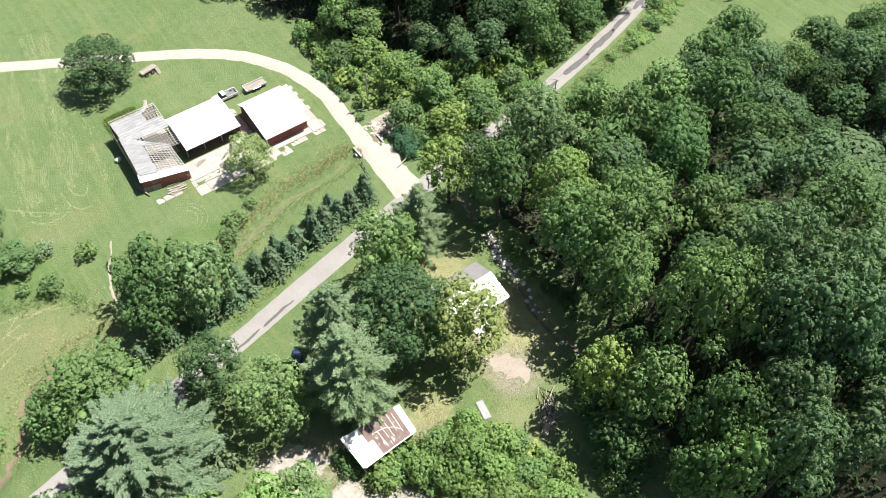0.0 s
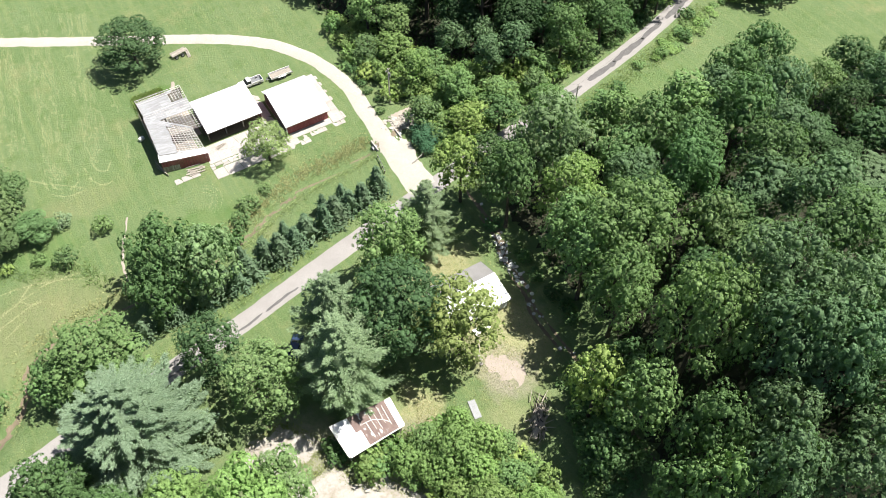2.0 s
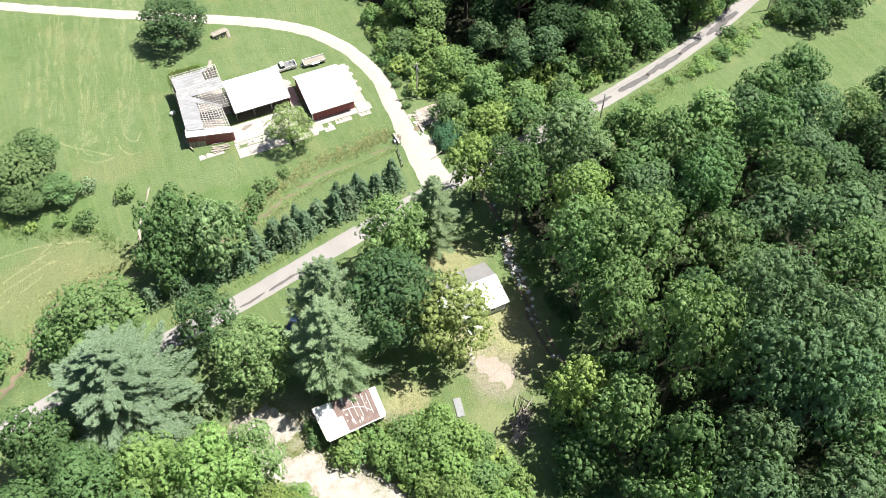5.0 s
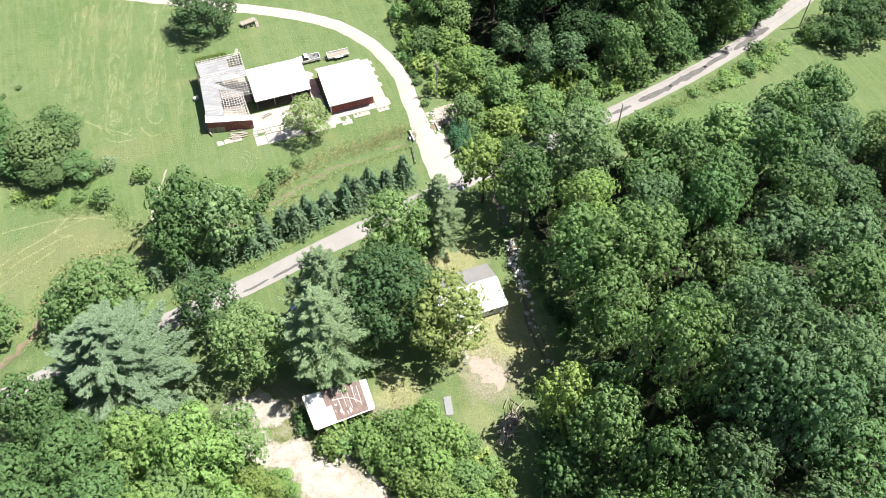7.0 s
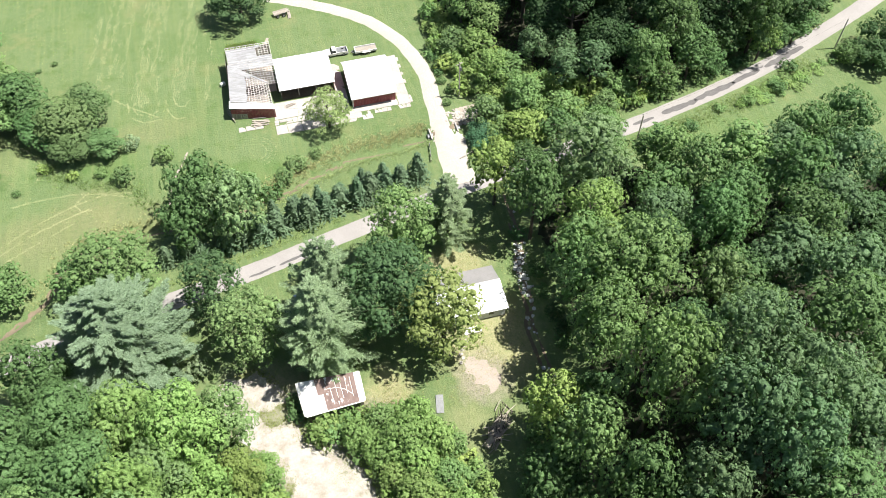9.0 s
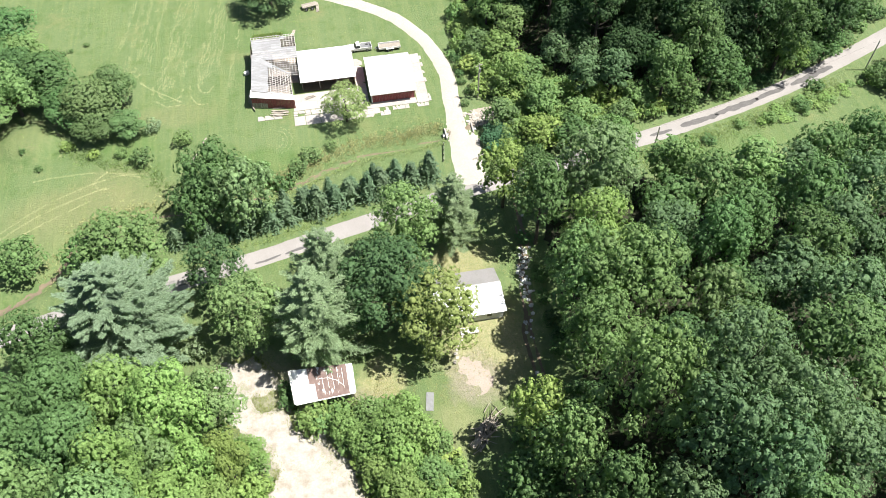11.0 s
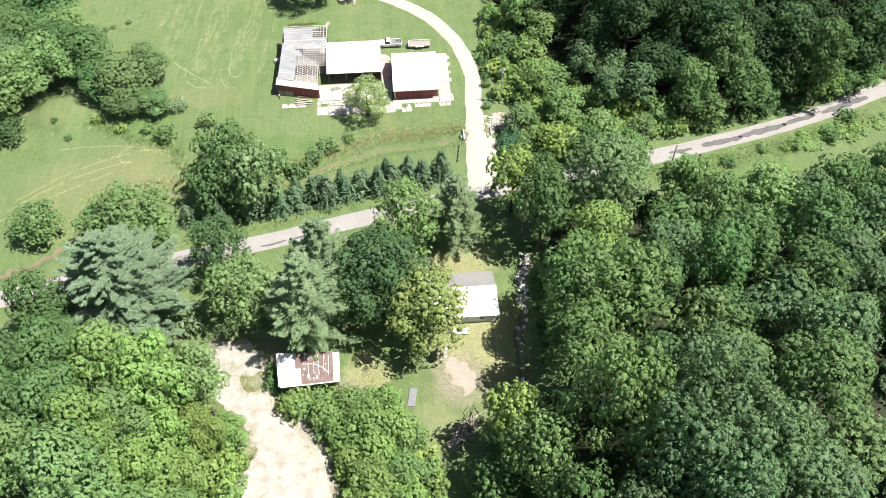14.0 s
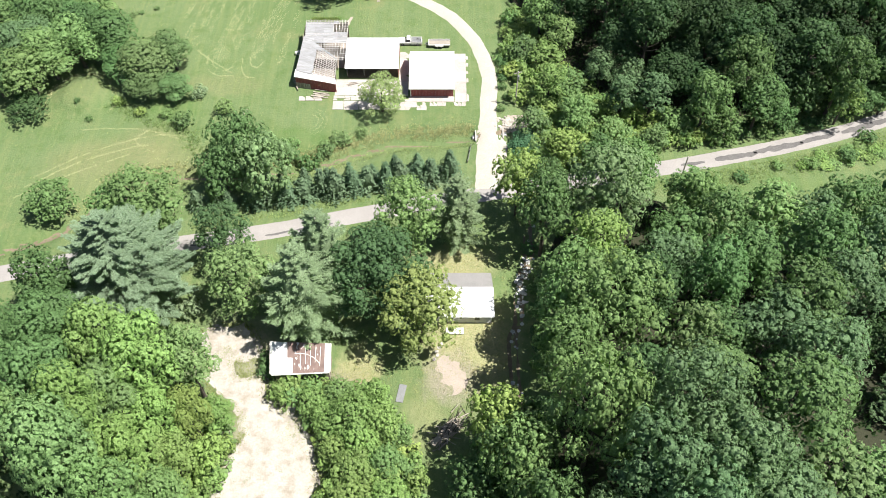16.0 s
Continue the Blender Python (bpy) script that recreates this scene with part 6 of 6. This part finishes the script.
tufts("bank_weeds", [(p.x + random.gauss(0, 1.1), p.y + random.gauss(0, 0.9)) for p in spline([(-69, 128.4), (-61, 123.6), (-53, 120.4), (-49, 114.4)], 0.5) for _ in range(7)], 0.3, 0.14, MAT["leaf"], (0.17, 0.25, 0.09), "lush green weeds along the meadow's edge", "weeds", 8, 0.9)
tufts("mound_grass", [(p.x + random.gauss(0, 0.25), p.y + random.gauss(0, 0.25)) for p in spline([(-83.6, 129), (-82.6, 134), (-80, 137.4), (-76, 137.8), (-71.4, 135), (-69, 130), (-69.4, 126.6)], 0.25) for _ in range(5)], 0.10, 0.10, MAT["hay"], (1, 1, 1), "dry pale grass round the rim of the mound", "grass", 3, 1.2)
tufts("roadside_weeds", along(ROAD[8:13], 1500, -5.0, 1.7) + along(ROAD[4:7], 300, 3.6, 0.5), 0.22, 0.12, MAT["leaf"], (0.24, 0.31, 0.12), "rough green weeds along the road verge", "weeds", 8, 1.3)
tufts("yard_weeds", [p for p in ((random.uniform(-28, -3), random.uniform(38, 63)) for _ in range(3600)) if inside(*p, THICKET)], 0.7, 0.25, MAT["leaf"], (0.15, 0.22, 0.06), "rough green weeds round the thicket", "weeds")
rim = [Vector(a).lerp(Vector(b), random.random()) for a, b in zip(LOT, LOT[1:]) for _ in range(int(14 * (Vector(b) - Vector(a)).length))]
tufts("lot_weeds", [(p.x + random.gauss(0, 0.5), p.y + random.gauss(0, 0.5)) for p in rim if p.y > 38], 0.2, 0.14, MAT["leaf"], (0.24, 0.27, 0.10), "sparse weeds along the rim of the gravel lot", "weeds", 6, 1.2)
tufts("lot_weeds", [(random.gauss(-23.0, 1.3), random.gauss(54.5, 2.2)) for _ in range(260)] + [(random.gauss(-36.0, 1.2), random.gauss(68.8, 0.9)) for _ in range(200)] + [(random.gauss(-31, 2.6), random.gauss(64.4, 0.4)) for _ in range(200)], 0.14, 0.12, MAT["leaf"], (0.27, 0.29, 0.13), "thin weeds growing in the gravel lot", "weeds", 6, 1.2)
tufts("barn_weeds", [(random.uniform(-30.2, -24.0), random.uniform(151.4, 156.8)) for _ in range(1100)], 0.5, 0.25, MAT["leaf"], (0.22, 0.30, 0.10), "bright green weeds behind the old barn", "weeds")
dry = [(random.gauss(2, 4.0), random.gauss(86.5, 2.2)) for _ in range(700)] + [(random.gauss(2, 4.5), random.gauss(68.5, 4.2)) for _ in range(900)] + [(random.gauss(-14, 2.5), random.gauss(64.5, 2.2)) for _ in range(600)]
tufts("dry_grass", dry, 0.14, 0.10, MAT["leaf"], (0.34, 0.32, 0.16), "dry tan grass tufts on the yard", "grass", 4, 1.0)

# low growth added under the woods, its dark green standing in for shade
under = []
for poly, n in ((EAST, 5200), (SHADE, 3600), (WEST, 1500)):
    xs, ys = [p[0] for p in poly], [p[1] for p in poly]
    for _ in range(n):
        q = (random.uniform(min(xs), max(xs)), random.uniform(min(ys), max(ys)))
        if inside(*q, poly):
            under.append(q)
tufts("undergrowth", under, 0.8, 0.55, MAT["leaf"], (0.060, 0.105, 0.040), "undergrowth tinted dark green as woodland shade", "undergrowth", 6, 1.1)

# tufts that break the mown grass
def meadow_spots(n, seed):
    g = random.Random(seed)
    out = []
    while len(out) < n:
        x, y = g.uniform(-100, 110), g.uniform(60, 190)
        if near_line(x, y, ROAD) < 3.2 or near_line(x, y, DRIVE) < 3.4 or inside(x, y, LOT) or any(inside(x, y, q) for q in (EAST, SHADE, WEST)) or (-34 < x < 6 and 128 < y < 152):
            continue
        if noise.noise(Vector((x * 0.09, y * 0.09, seed))) + 0.5 * noise.noise(Vector((x * 0.3, y * 0.3, seed))) > 0.0:
            out.append((x, y))
    return out


tufts("meadow_tufts", meadow_spots(5000, 1), 0.11, 0.16, MAT["leaf"], (0.30, 0.33, 0.15), "pale dry grass tufts in the meadow", "grass", 2, 1.4)
tufts("meadow_tufts", meadow_spots(4000, 2), 0.12, 0.2, MAT["leaf"], (0.13, 0.22, 0.06), "lush green grass tufts in the meadow", "grass", 3, 0.7)

# windrows of cut hay in the field
rows = []
for k, (bx, y0, y1) in enumerate(((-58.2, 150, 182), (-56.2, 148, 190), (-54.8, 147, 192), (-53.4, 152, 190), (-50.0, 144, 192), (-49.0, 143, 192), (-48.1, 142, 186), (-46.9, 143, 192), (-45.5, 146, 188), (-41.7, 144, 192), (-40.6, 143, 184), (-39.7, 145, 192), (-38.2, 146, 190), (-34.6, 141, 160), (-60.6, 156, 176), (-36.6, 158, 190))):
    y = y0
    while y < y1:
        y += 0.17
        x = bx + (y - 150) * 0.155 + 0.25 * math.sin(y * 0.13 + k * 1.7)
        if noise.noise(Vector((x * 0.3, y * 0.22, k))) > -0.25 and not (-32.5 < x < -20 and y < 154):
            for off in (-0.42, 0.0, 0.36):
                if noise.noise(Vector((off * 9, y * 0.3, k + 50))) > -0.12:
                    rows.append((x + off + random.gauss(0, 0.04), y + random.uniform(-0.1, 0.1)))
            if random.random() < 0.25:
                rows.append((x + random.gauss(0, 0.45), y))
for turn in ([(-55.4, 148), (-54.2, 145.4), (-51.0, 142.4), (-46, 138.4)], [(-50.6, 144), (-50.4, 141), (-48.3, 139.2), (-46.4, 139.9), (-45.6, 142.6)], [(-51.9, 144), (-51.4, 140), (-49.0, 137.6), (-45.4, 137.4)], [(-44.2, 143), (-43.8, 139.3), (-42.2, 136.9), (-39.0, 137.4)], [(-42.6, 143.6), (-42.0, 141), (-40.6, 140.2), (-39.4, 142)],
             [(-80, 108), (-72.5, 113.6), (-66, 117), (-58, 119.6), (-52, 119)], [(-81, 105.5), (-74, 110.8), (-68, 114), (-60, 117)], [(-82, 103), (-76, 107), (-70, 110.5), (-63, 114)], [(-74, 121), (-68, 121.4), (-60, 120.8), (-50, 117)], [(-60, 121), (-62.5, 118.5), (-60.5, 116.5), (-57.5, 117.2)]):
    for p in spline(turn, 0.14):
        if noise.noise(p * 0.5) > -0.25:
            rows += [(p.x + random.gauss(0, 0.07), p.y + random.gauss(0, 0.07)) for _ in range(2)]
for k in range(7):
    for i in range(80):
        a = radians(200 + 130 * i / 79)
        r = 9 + 2.6 * k
        x, y = -62 + r * 1.25 * math.cos(a) + 8, 122 + r * 0.62 * math.sin(a)
        if noise.noise(Vector((x * 0.2, y * 0.2, k + 20))) > 0.05:
            rows.append((x + random.gauss(0, 0.3), y + random.gauss(0, 0.2)))
for k in range(3):
    for i in range(40):
        a = radians(-70 + 130 * i / 39)
        rows.append((-28 + (2.2 + 0.9 * k) * math.cos(a), 123.5 + (2.2 + 0.9 * k) * math.sin(a)))
tufts("hay_windrows", rows, 0.05, 0.085, MAT["hay"], (1, 1, 1), "thin pale windrows of cut hay on the field", "hay", 5, 1.8)
strip("dirt_track", [(-45.5, 113), (-44.8, 118), (-43, 122.5), (-41, 127)], (0.4, 0.7, 0.3), 0.03, MAT["dirt"], "short bare dirt track across the meadow", "track", 0.4)
strip("dirt_track", [(-22.5, 151.5), (-22.0, 154.5), (-21.0, 157.5)], (1.6, 1.2, 0.8), 0.03, MAT["dirt"], "bare dirt track behind the old barn", "track", 0.5)
